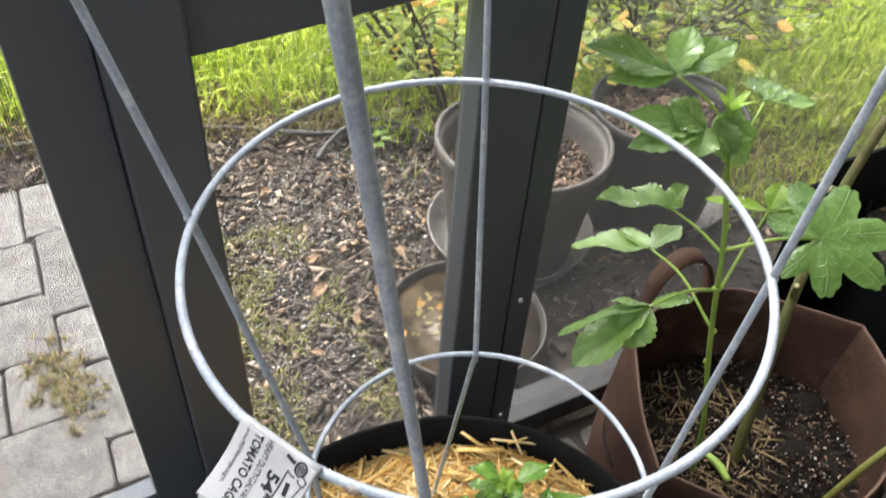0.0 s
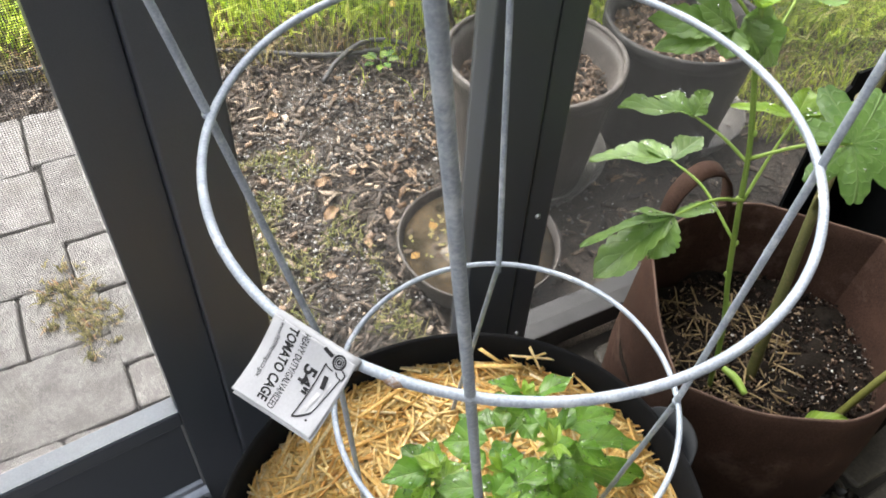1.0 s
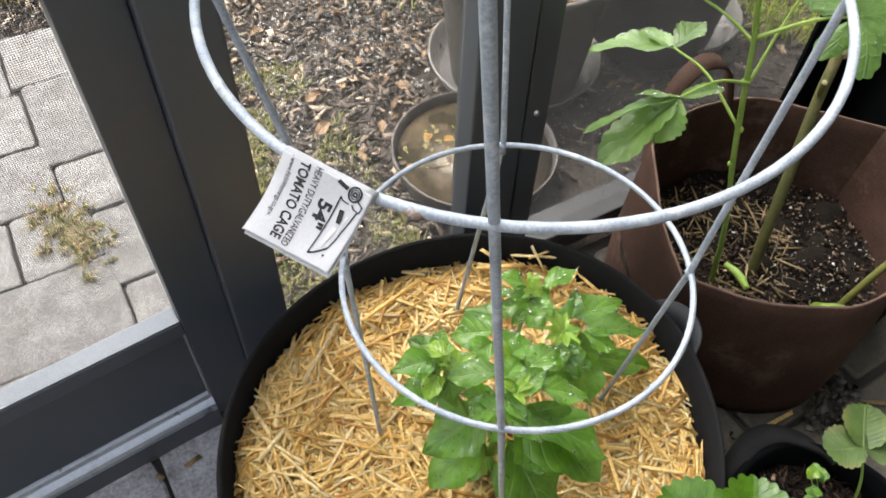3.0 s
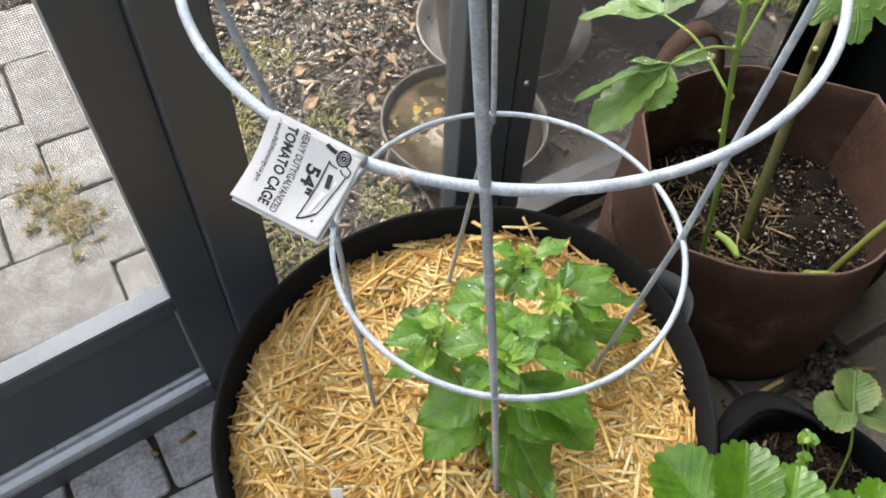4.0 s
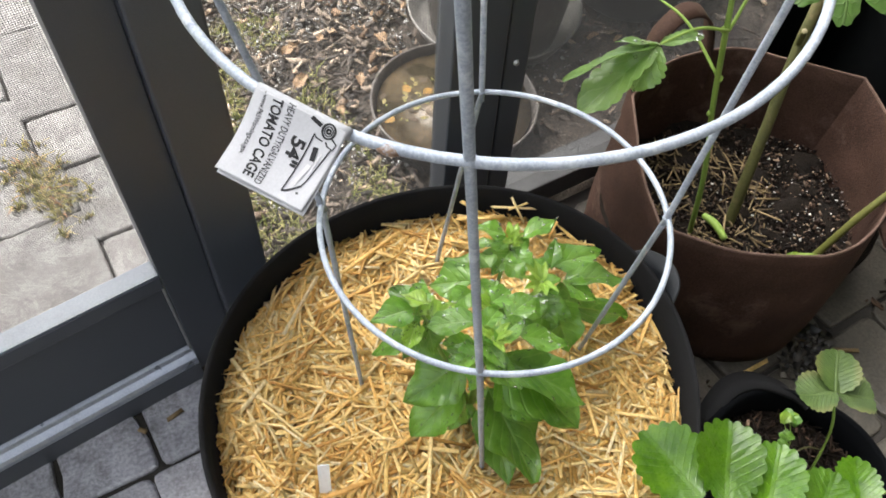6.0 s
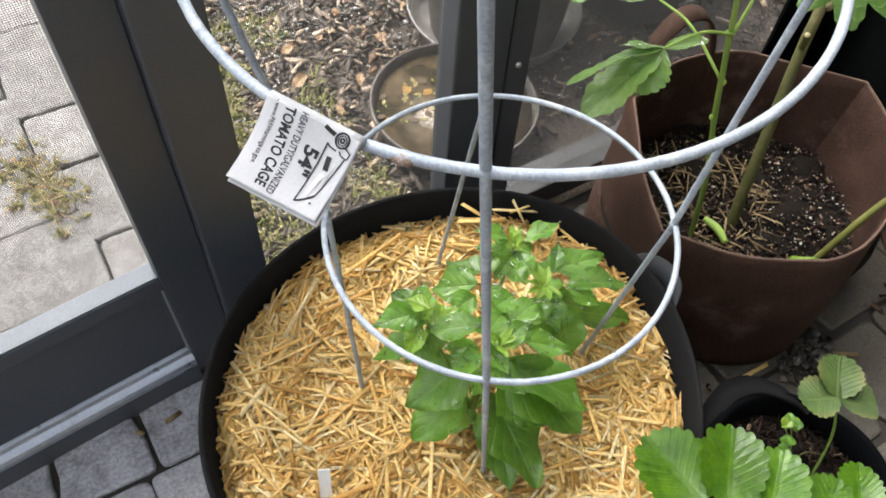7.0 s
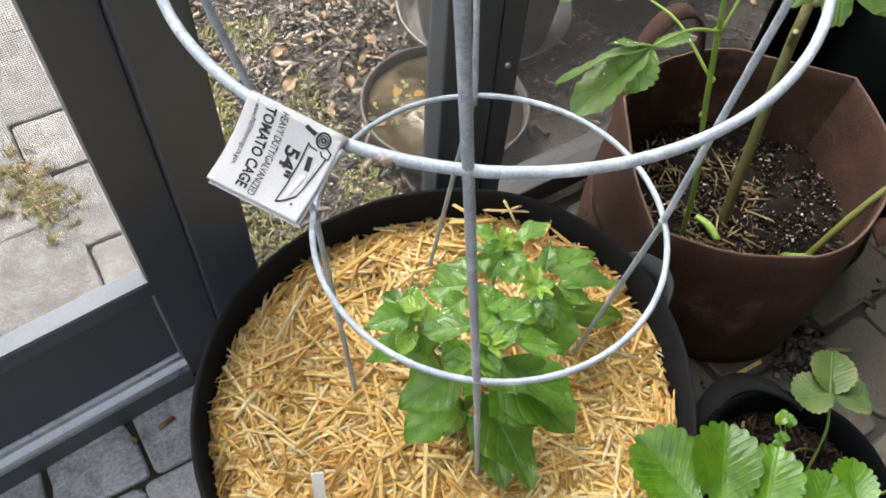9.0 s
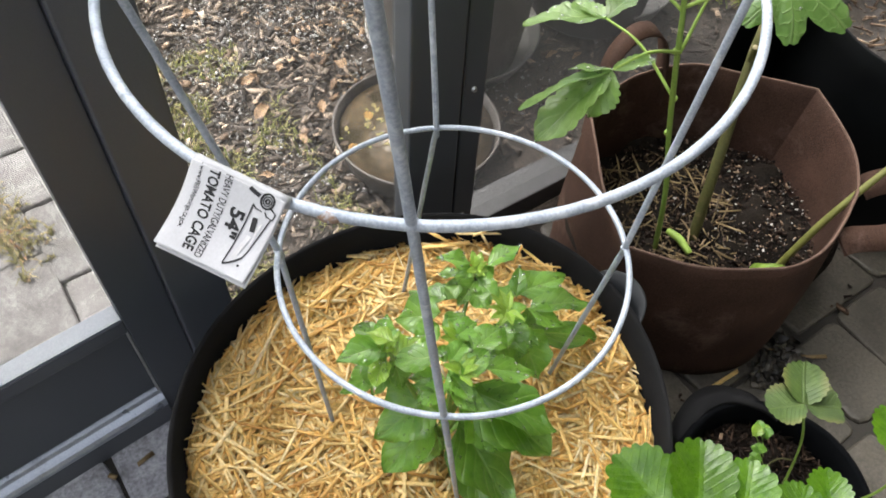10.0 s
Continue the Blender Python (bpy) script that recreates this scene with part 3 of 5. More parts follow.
def screen(name, x0, x1, z0, z1, y, parent, pitch=0.0021, wire=0.00029):
    nx, nz = int((x1 - x0) / pitch), int((z1 - z0) / pitch)
    xs, zs = x0 + pitch * (np.arange(nx) + 0.5), z0 + pitch * (np.arange(nz) + 0.5)
    c = np.concatenate([np.stack([xs, np.full(nx, y), np.full(nx, (z0 + z1) / 2)], 1), np.stack([np.full(nz, (x0 + x1) / 2), np.full(nz, y + wire), zs], 1)])
    s = np.concatenate([np.tile((wire, wire, z1 - z0), (nx, 1)), np.tile((x1 - x0, wire, wire), (nz, 1))])
    return tagged(under(heap(name, c, s, np.zeros((nx + nz, 3)), MESH, None), parent), "fine charcoal insect screen mesh", kind="stuff")


screen("screen", -0.0237, 0.2445, 0.05, 0.812, WALL + 0.03, wall)
screen("screen", 0.3625, 1.5, 0.05, 0.812, WALL + 0.046, wall)

# the door with its kick plate
door = tagged(holder("door_1", -0.145, WALL, 0), "dark bronze aluminium screen door slightly ajar with kick plate", "door", kind="structure")
stile = wall_part("stile", (-0.147, WALL - 0.001, 0.012), (-0.0898, WALL + 0.036, 2.1), BRONZE, 0.0012, door)
wall_part("stile", (-1.10, WALL - 0.002, 0.012), (-1.05, WALL + 0.036, 2.1), parent=door)
wall_part("top_rail", (-1.0495, WALL, 2.04), (-0.1475, WALL + 0.034, 2.1), parent=door)
wall_part("kick_plate", (-1.0495, WALL + 0.014, 0.06), (-0.1475, WALL + 0.018, 0.236), BRONZE, 0.0005, door, "smooth dark kick plate")
kick_rail = wall_part("kick_rail", (-1.0495, WALL + 0.0, 0.222), (-0.1475, WALL + 0.0275, 0.247), BRONZE, 0.002, door)
wall_part("rail_cap", (-1.0495, WALL + 0.001, 0.2472), (-0.1475, WALL + 0.0262, 0.2505), CHALK_SHEEN, 0.001, kick_rail, "chalky pale grey top of the kick rail with sky sheen painted in")
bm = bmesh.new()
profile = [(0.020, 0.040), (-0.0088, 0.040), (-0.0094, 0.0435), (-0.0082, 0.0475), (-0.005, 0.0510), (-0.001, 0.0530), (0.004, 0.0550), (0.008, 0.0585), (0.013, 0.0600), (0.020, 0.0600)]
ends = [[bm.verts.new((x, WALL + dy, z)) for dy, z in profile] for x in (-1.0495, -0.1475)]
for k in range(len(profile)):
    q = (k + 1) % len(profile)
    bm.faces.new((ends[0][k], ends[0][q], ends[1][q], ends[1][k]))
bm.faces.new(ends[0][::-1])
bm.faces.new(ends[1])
under(part("bottom_rail", bm, BRONZE_WORN_SHEEN, None, "sloping scuffed bottom rail with sky sheen in its colour"), door)
wall_part("sweep", (-1.0495, WALL - 0.0088, -0.004), (-0.1475, WALL + 0.03, 0.0398), BRONZE, 0.002, door)
wall_part("bead", (-0.1505, WALL + 0.001, 0.066), (-0.1475, WALL + 0.010, 0.232), SCREW, 0.0008, stile, "thin pale glazing bead")
screen("screen", -1.0495, -0.1475, 0.2470, 2.04, WALL + 0.0285, door, 0.0021, 0.00043)
door.rotation_euler.z = radians(5.0)  # slightly ajar


def paver(parent, x0, x1, y0, y1, z, material, rng, thick=0.05, worn=1.0):
    """A worn concrete paver with rounded top edges; four corners a little uneven."""
    gap = worn * (0.0014 + 0.0012 * rng.random())
    x0, x1, y0, y1 = x0 + gap, x1 - gap, y0 + gap, y1 - gap
    j = lambda: (rng.random() - 0.5) * 0.005 * worn
    mx, my = (x0 + x1) / 2, (y0 + y1) / 2
    corner = []
    for cx, cy, sx, sy in ((x0, y0, 1, 1), (x1, y0, -1, 1), (x1, y1, -1, -1), (x0, y1, 1, -1)):
        cx, cy, r = cx + j(), cy + j(), (0.004 + 0.007 * rng.random()) * worn
        arc = [(cx, cy + sy * r), (cx + sx * r * 0.3, cy + sy * r * 0.3), (cx + sx * r, cy)]
        corner += arc if sx * sy > 0 else arc[::-1]
        nx, ny = ((x0 + x1) / 2, cy) if sx * sy > 0 else (cx, (y0 + y1) / 2)
        corner.append((nx + 0.3 * j(), ny + 0.3 * j()))
    verts, m = [], len(corner)
    for inset, h in ((0, -thick), (0, -0.004), (0.0014, -0.0012), (0.0040, 0.0)):
        for cx, cy in corner:
            d = math.hypot(cx - mx, cy - my)
            k = 1 - inset * 1.2 / d
            verts.append(((cx - mx) * k, (cy - my) * k, h + (0.0012 * (rng.random() - 0.5) if h > -0.03 else 0)))
    faces = [tuple(range(3 * m, 4 * m))]
    for r in range(3):
        for k in range(m):
            q = (k + 1) % m
            faces.append((r * m + k, r * m + q, r * m + m + q, r * m + m + k))
    ob = raw("paver", verts, faces, material, None, "", False)
    ob.location = (mx, my, z + (rng.random() - 0.5) * 0.003)
    return under(ob, parent)


# ---- the tomato cage ----
cage = tagged(holder("tomato_cage", 0.078, 0.10, 0.24), "galvanised steel wire tomato cage standing in straw mulch", "tomato cage")
WIRE = 0.0024
RING_LOW, RING_HIGH = ((0.078, 0.099, 0.594), 0.1255), ((0.0631, 0.1156, 0.8278), 0.1572)


def ring(spec, wire, tilt):
    (cx, cy, cz), r = spec
    pts = []
    for k in range(96):
        a = 2 * math.pi * k / 96
        pts.append(Vector((cx + (r + 0.0012 * math.sin(2 * a + 1)) * math.cos(a), cy + r * math.sin(a), cz + tilt[0] * math.cos(a) + tilt[1] * math.sin(a))))
    return under(tube("ring", pts, wire, STEEL, sides=12, closed=True, wobble=0.05), cage)


ring(RING_LOW, 0.0022, (0.0, 0.0))
ring(RING_HIGH, 0.0024, (0.0045, 0.0056))
for foot, low, high, top in (
    ((0.070, 0.042, 0.20), (0.002, 0.000, 0.594), (-0.031, -0.010, 0.821), (-0.070, -0.031, 1.05)),
    ((0.240, 0.107, 0.20), (0.186, 0.037, 0.594), (0.193, 0.026, 0.828), (0.202, 0.018, 1.05)),
    ((0.155, 0.293, 0.20), (0.136, 0.210, 0.594), (0.143, 0.251, 0.835), (0.149, 0.293, 1.05)),
    ((0.000, 0.183, 0.20), (-0.027, 0.168, 0.594), (-0.074, 0.197, 0.827), (-0.123, 0.232, 1.05)),
):
    f, a, b = Vector(foot), Vector(low), Vector(high)
    out = b + (Vector(top) - b) * 1.25
    under(tube("leg", smooth_line([f, f.lerp(a, 0.5), f.lerp(a, 0.95), a, a.lerp(b, 0.5), b, b.lerp(out, 0.5), out], 5), WIRE, STEEL, sides=12, wobble=0.06), cage)
    for spot in (a, b):
        bm = bmesh.new()
        bmesh.ops.create_icosphere(bm, subdivisions=2, radius=0.0034, matrix=Matrix.Translation(spot) @ Matrix.Diagonal((1, 1, 0.8, 1)))
        under(part("weld", bm, STEEL, None, "", True), cage)

RUST = surface("rusty_weld", (0.10, 0.055, 0.032), (0.24, 0.16, 0.11), (0.7, 0.9), fine=900, broad=160, bump=0.6, depth=0.0006, stain=(0.33, 0.36, 0.40), stain_at=(0.5, 0.62))
(jx, jy, jz), jr = RING_HIGH
joint = [Vector((jx + (jr + 0.0012) * math.cos(radians(q)), jy + (jr + 0.0012) * math.sin(radians(q)), jz - 0.0004 + 0.0045 * math.cos(radians(q)) + 0.0056 * math.sin(radians(q)))) for q in (220.4, 221.2, 222.0, 222.8, 223.6)]
under(tube("ring_joint", joint, [0.0016, 0.0026, 0.0028, 0.0025, 0.0015], RUST, None, "rusty weld where the ring closes", 10, False, 0.3), cage)

# ---- paper label folded over the upper ring ----
label = tagged(holder("paper_label", -0.08, 0.04, 0.82), "white printed paper label folded over the cage ring", "label")
TAG_A, TAG_B = Vector((-0.0865, 0.0575, 0.8255)), Vector((-0.0672, 0.0190, 0.8265))
TAG_C, TAG_D = Vector((-0.112, 0.042, 0.8085)), Vector((-0.0925, 0.0065, 0.809))


def tag_at(u, v, lift=0.0):
    """u along the ring, v from the ring to the free edge."""
    p = TAG_A.lerp(TAG_B, u).lerp(TAG_C.lerp(TAG_D, u), v)
    out = (TAG_B - TAG_A).cross(TAG_C - TAG_A).normalized()
    if out.z < 0:
        out = -out
    bow = -0.0026 * math.sin(math.pi * v) * (1.1 - 0.6 * u) + 0.0010 * math.sin(math.pi * u) + 0.0010 * math.sin(5 * u + 2 * v)
    return p + out * (bow + lift)


def label_sheet(lift, grow, name):
    n = 40
    verts = [tag_at(i / n + 0.6 * grow * j / n, -0.01 + (1.01 + grow) * j / n, lift * j / n) for i in range(n + 1) for j in range(n + 1)]
    faces = [(i * (n + 1) + j, (i + 1) * (n + 1) + j, (i + 1) * (n + 1) + j + 1, i * (n + 1) + j + 1) for i in range(n) for j in range(n)]
    ob = raw(name, verts, faces, PAPER, None, "", True)
    s = ob.modifiers.new("thick", "SOLIDIFY")
    s.thickness = 0.0003
    return under(ob, label)


label_sheet(0.0, 0.0, "front_sheet")
label_sheet(-0.0014, 0.04, "back_sheet")
mid_a, mid_b = tag_at(0, -0.02), tag_at(1, -0.02)
under(tube("fold", [mid_a.lerp(mid_b, k / 8) + Vector((0.0009, 0.0007, -0.0023)) for k in range(9)], 0.0025, PAPER, sides=14), label)


def print_text(text, u0, u1, v0, v1, tall, material=INK, bold=0.012):
    """Letters run from the ring (v0) outwards (v1) on a baseline from u0 to u1, their tops towards the label's far end."""
    curve = bpy.data.curves.new("print", "FONT")
    curve.body, curve.size, curve.offset = text, 1.0, bold
    temp = bpy.data.objects.new("print", curve)
    scene.collection.objects.link(temp)
    bpy.context.view_layer.update()
    data = bpy.data.meshes.new_from_object(temp.evaluated_get(bpy.context.evaluated_depsgraph_get()))
    bpy.data.objects.remove(temp)
    x0, x1 = min(p.co.x for p in data.vertices), max(p.co.x for p in data.vertices)
    high = max(p.co.y for p in data.vertices)
    for p in data.vertices:
        k = (p.co.x - x0) / (x1 - x0)
        p.co = tag_at(u0 + (u1 - u0) * k + p.co.y / high * tall, v0 + (v1 - v0) * k, 0.0005)
    data.update()
    data.materials.clear()
    return under(link("printed_line", data, material), label)


print_text("TOMATO CAGE", 0.245, 0.285, 0.0, 0.92, 0.112, bold=0.03)
print_text("HEAVY DUTY/GALVANIZED", 0.412, 0.422, -0.01, 0.95, 0.075, bold=0.008)
print_text('54"', 0.560, 0.560, 0.28, 0.61, 0.145, bold=0.035)
print_text("- www.P65Warnings.ca.gov.", 0.118, 0.138, -0.01, 0.74, 0.058, bold=0.008)


def print_strip(path, width, material=INK):
    verts, faces = [], []
    for i, (u, v) in enumerate(path):
        a, b = path[max(i - 1, 0)], path[min(i + 1, len(path) - 1)]
        du, dv = b[0] - a[0], b[1] - a[1]
        k = math.hypot(du, dv) or 1
        verts += [tag_at(u - dv / k * width, v + du / k * width, 0.0005), tag_at(u + dv / k * width, v - du / k * width, 0.0005)]
    for i in range(len(path) - 1):
        faces.append((2 * i, 2 * i + 1, 2 * i + 3, 2 * i + 2))
    return under(raw("printed_mark", verts, faces, material), label)


# plain emblem: a pennant outline, a round rosette with tails, and bars
print_strip([(0.732, 0.16), (0.725, 0.40), (0.716, 0.65), (0.707, 0.893)], 0.007)
print_strip([(0.707, 0.893), (0.76, 0.86), (0.81, 0.81), (0.86, 0.75)], 0.012)
print_strip([(0.86, 0.75), (0.88, 0.65), (0.892, 0.547), (0.915, 0.39), (0.937, 0.239)], 0.007)
for radius, wide in ((0.062, 0.011), (0.040, 0.006), (0.018, 0.010)):
    print_strip([(0.847 + radius * math.cos(k * 0.4488), 0.072 + 1.35 * radius * math.sin(k * 0.4488)) for k in range(15)], wide)
print_strip([(0.655, 0.01), (0.70, 0.03), (0.765, 0.05)], 0.024)
print_strip([(0.73, 0.16), (0.76, 0.19), (0.83, 0.20)], 0.008)
print_strip([(0.90, 0.13), (0.96, 0.17), (0.955, 0.24), (0.89, 0.23), (0.86, 0.19)], 0.009)
print_strip([(0.798, 0.29), (0.820, 0.45)], 0.026)
print_strip([(0.818, 0.50), (0.769, 0.81)], 0.024, INK_PALE)
print_strip([(0.875, 0.33), (0.862, 0.60)], 0.007, INK_PALE)
print_strip([(0.855, 0.835), (0.867, 0.855)], 0.012)

# ---- the straw-mulched pot ----
POT = (0.082, 0.122)
pot = tagged(holder("fabric_pot", POT[0], POT[1], 0), "black felt fabric pot filled with straw mulch", "plant pot")
STRAW_Z = 0.236


def felt_pot(name, centre, r_top, r_low, height, material, parent, thick=0.004, wobble=0.03, seed=0.0, floor_z=0.0, outline=None):
    rows = [(r_low * 0.96, floor_z + 0.001), (r_low, floor_z + 0.012)]
    rows += [(r_low + (r_top - r_low) * k / 8 + 0.004 * math.sin(k * 1.3 + seed), floor_z + height * k / 8) for k in range(1, 8)]
    rows += [(r_top, floor_z + height - 0.003), (r_top - thick * 0.4, floor_z + height), (r_top - thick, floor_z + height - 0.003)]
    rows += [(r_top - thick - 0.003 * k, floor_z + height - 0.03 * k) for k in range(1, 4)]
    return under(lathe(name, rows, (centre[0], centre[1], 0), material, None, "", 80, wobble, seed, True, outline), parent)




def pot_outline(a):
    """The soft bag is a little out of round."""
    return 0.013 * math.cos(2 * a) + 0.019 * math.sin(2 * a) + 0.009 * math.cos(3 * a) + 0.013 * math.sin(3 * a) + 0.014 * max(0.0, math.cos(a - 3.15)) ** 6


felt_pot("bag", POT, 0.2655, 0.264, 0.283, FELT_CHARCOAL, pot, 0.006, 0.006, 2.0, 0.0, pot_outline)


def strap(name, line, width_dir, width, material, parent, thick=0.003):
    """A flat webbing loop along a line."""
    pts = smooth_line(line, 6)
    w = Vector(width_dir).normalized() * width / 2
    verts, faces = [], []
    for i, p in enumerate(pts):
        d = (pts[min(i + 1, len(pts) - 1)] - pts[max(i - 1, 0)]).normalized()
        nrm = d.cross(w).normalized() * thick / 2
        verts += [p + w + nrm, p - w + nrm, p - w - nrm, p + w - nrm]
    for i in range(len(pts) - 1):
        for k in range(4):
            q = (k + 1) % 4
            faces.append((i * 4 + k, i * 4 + q, i * 4 + 4 + q, i * 4 + 4 + k))
    faces += [(0, 1, 2, 3), tuple(len(verts) - 1 - k for k in range(4))]
    return under(raw(name, verts, faces, material, None, "", True), parent)


strap("handle", [(0.340, 0.172, 0.225), (0.362, 0.160, 0.245), (0.377, 0.132, 0.250), (0.372, 0.102, 0.243), (0.346, 0.082, 0.225)], (0.35, 0.1, 1), 0.05, FELT_STRAP, pot)

rng = np.random.default_rng(7)


def straw_height(x, y):
    return STRAW_Z + 0.006 * math.sin(9 * x + 1) * math.cos(8 * y) + 0.010 * noise.noise(Vector((x * 14, y * 14, 0))) - 0.02 * math.exp(-((x - 0.072) ** 2 + (y - 0.088) ** 2) / 0.0008)


def straw_bed():
    verts, faces = [(POT[0], POT[1], straw_height(*POT) - 0.008)], []
    for r in range(1, 15):
        for k in range(64):
            a = 2 * math.pi * k / 64
            x, y = POT[0] + 0.256 * r / 14 * (1 + pot_outline(a)) * math.cos(a), POT[1] + 0.256 * r / 14 * (1 + pot_outline(a)) * math.sin(a)
            verts.append((x, y, straw_height(x, y) - 0.004))
    for k in range(64):
        q = (k + 1) % 64
        faces.append((0, 1 + k, 1 + q))
        for r in range(13):
            faces.append((1 + r * 64 + k, 1 + (r + 1) * 64 + k, 1 + (r + 1) * 64 + q, 1 + r * 64 + q))
    return verts, faces


straw = tagged(raw("straw_mulch", *straw_bed(), STRAW_BED, None, "", True), "golden loose straw mulch filling the black pot", "straw", kind="stuff")


def strands(n, rmax, long, lift, seed, wide=(0.0015, 0.0045), over=0.0, steep=0.12):
    """Cut stalks strewn over the bed: their places, sizes and turns."""
    g = np.random.default_rng(seed)
    r, a = rmax * np.sqrt(g.random(n)), g.random(n) * 2 * math.pi
    x, y = POT[0] + r * np.cos(a), POT[1] + r * np.sin(a)
    length = np.clip(g.gamma(3.5, long / 3.5, n), 0.010, 0.098)
    z = np.array([straw_height(p, q) for p, q in zip(x, y)]) + over + lift * (g.random(n) - 0.25)
    keep = (x - 0.068) ** 2 + (y - 0.088) ** 2 > 0.0006
    yaw = g.random(n) * 2 * math.pi
    reach = np.hypot(x + np.cos(yaw) * length / 2 - POT[0], y + np.sin(yaw) * length / 2 - POT[1])
    limit = np.array([0.257 * (1 + pot_outline(q)) for q in a])
    keep &= (reach < limit) & (np.hypot(x - np.cos(yaw) * length / 2 - POT[0], y - np.sin(yaw) * length / 2 - POT[1]) < limit)
    sizes = np.stack([length, wide[0] + (wide[1] - wide[0]) * g.random(n) ** 1.4, 0.0005 + 0.0009 * g.random(n)], 1)
    turns = np.stack([yaw, g.normal(0, steep, n), g.normal(0, 0.3, n)], 1)
    return np.stack([x, y, z], 1)[keep], sizes[keep], turns[keep]


for count, long, lift, seed, wide, over, steep in ((8000, 0.036, 0.007, 1, (0.0014, 0.0042), 0.0, 0.13), (4200, 0.060, 0.009, 2, (0.0016, 0.0044), 0.002, 0.09), (1000, 0.066, 0.008, 3, (0.0022, 0.0048), 0.006, 0.07)):
    c, s, t = strands(count, 0.255, long, lift, seed, wide, over, steep)
    under(heap("loose_straw", c, s, t, STRAW, None, 0.14, 0, np.random.default_rng(seed)), straw)
# a few longer stalks against the far rim
g = np.random.default_rng(5)
stalks = (
    ((0.226, 0.321, 0.261), 0.034, 0.0044, -0.95, 0.33),
    ((0.228, 0.306, 0.257), 0.056, 0.0060, -0.46, 0.0),
    ((0.272, 0.296, 0.262), 0.058, 0.0030, -0.55, 0.0),
    ((0.274, 0.290, 0.262), 0.036, 0.0026, -1.34, 0.79),
    ((0.297, 0.245, 0.259), 0.025, 0.0026, -2.65, 0.81),
    ((0.276, 0.293, 0.266), 0.026, 0.0022, -0.24, -0.23),
    ((-0.02, 0.300, 0.255), 0.080, 0.0040, 0.7, 0.1),
    ((0.085, 0.325, 0.258), 0.090, 0.0040, 0.25, 0.05),
)
c, s, t = [q[0] for q in stalks], [(q[1], q[2], 0.002) for q in stalks], [(q[3], q[4], 0) for q in stalks]
under(heap("long_straw", c, s, t, STRAW, None, 0.3, 0, g), straw)

STAKE = surface("white_plastic", (0.62, 0.62, 0.62), (0.72, 0.72, 0.72), (0.4, 0.55), bump=0.1)
stake = part("plant_label", block((-0.006, -0.0007, -0.05), (0.006, 0.0007, 0.032), 0.0006), STAKE)
stake.matrix_world = Matrix.Translation((-0.088, 0.096, 0.247)) @ Matrix.Rotation(radians(-25), 4, "Z") @ Matrix.Rotation(radians(-28), 4, "X")
tagged(stake, "small white plastic plant label stuck in the straw", "plant label")

# ---- the pepper plant ----
pepper = tagged(holder("pepper_plant", 0.076, 0.096, 0.22), "young green pepper plant wet with rain in straw", "pepper plant")
for line, r0, r1 in (
    ([(0.073, 0.086, 0.20), (0.079, 0.092, 0.29), (0.084, 0.090, 0.37), (0.077, 0.074, 0.452)], 0.0042, 0.0024),
    ([(0.078, 0.091, 0.28), (0.060, 0.112, 0.35), (0.041, 0.136, 0.434)], 0.0030, 0.0016),
    ([(0.080, 0.091, 0.30), (0.125, 0.108, 0.36), (0.170, 0.123, 0.404)], 0.0030, 0.0016),
    ([(0.082, 0.092, 0.32), (0.130, 0.145, 0.36), (0.180, 0.189, 0.384)], 0.0030, 0.0016),
    ([(0.083, 0.091, 0.34), (0.095, 0.102, 0.39), (0.104, 0.112, 0.426)], 0.0026, 0.0015),
    ([(0.078, 0.092, 0.27), (0.090, 0.088, 0.31)], 0.0020, 0.0014),
    ([(0.078, 0.091, 0.26), (0.070, 0.096, 0.32)], 0.0020, 0.0014),
):
    p = smooth_line(line, 5)
    under(tube("stem", p, [r0 + (r1 - r0) * i / (len(p) - 1) for i in range(len(p))], STEM_GREEN, sides=8, wobble=0.1), pepper)
leaf_count = [0]


def pepper_leaf(base, tip, width, droop=0.12, fold=0.22, roll=None, young=False):
    leaf_count[0] += 1
    k = leaf_count[0]
    r = roll if roll is not None else 14 * math.sin(k * 2.7)
    return under(leaf("leaf", base, tip, width * 1.22, LEAF_YOUNG_OR_BACKLIT if young else PEPPER, None, fold, droop, 0.11, peak=0.36, roll=r, seed=k * 1.7, blunt=0.92, nu=26, ripple=0.06, pucker=0.03, ribs=6), pepper)


pepper_leaf((0.189, 0.207, 0.365), (0.160, 0.230, 0.375), 0.020)
pepper_leaf((0.202, 0.196, 0.365), (0.245, 0.195, 0.375), 0.021)
pepper_leaf((0.180, 0.199, 0.360), (0.160, 0.228, 0.345), 0.018)
pepper_leaf((0.176, 0.182, 0.380), (0.140, 0.162, 0.385), 0.021)
pepper_leaf((0.176, 0.182, 0.380), (0.177, 0.147, 0.385), 0.022)
pepper_leaf((0.154, 0.158, 0.400), (0.155, 0.135, 0.400), 0.019)
pepper_leaf((0.196, 0.146, 0.380), (0.260, 0.137, 0.375), 0.032)
pepper_leaf((0.192, 0.137, 0.390), (0.214, 0.161, 0.400), 0.015)
pepper_leaf((0.191, 0.115, 0.400), (0.273, 0.105, 0.360), 0.029)
pepper_leaf((0.189, 0.116, 0.400), (0.214, 0.087, 0.385), 0.019)
pepper_leaf((0.181, 0.121, 0.350), (0.313, 0.106, 0.250), 0.052)
pepper_leaf((0.179, 0.115, 0.375), (0.182, 0.071, 0.330), 0.041)
pepper_leaf((0.181, 0.116, 0.370), (0.151, 0.103, 0.345), 0.032)
pepper_leaf((0.098, 0.069, 0.445), (0.142, 0.047, 0.425), 0.021)
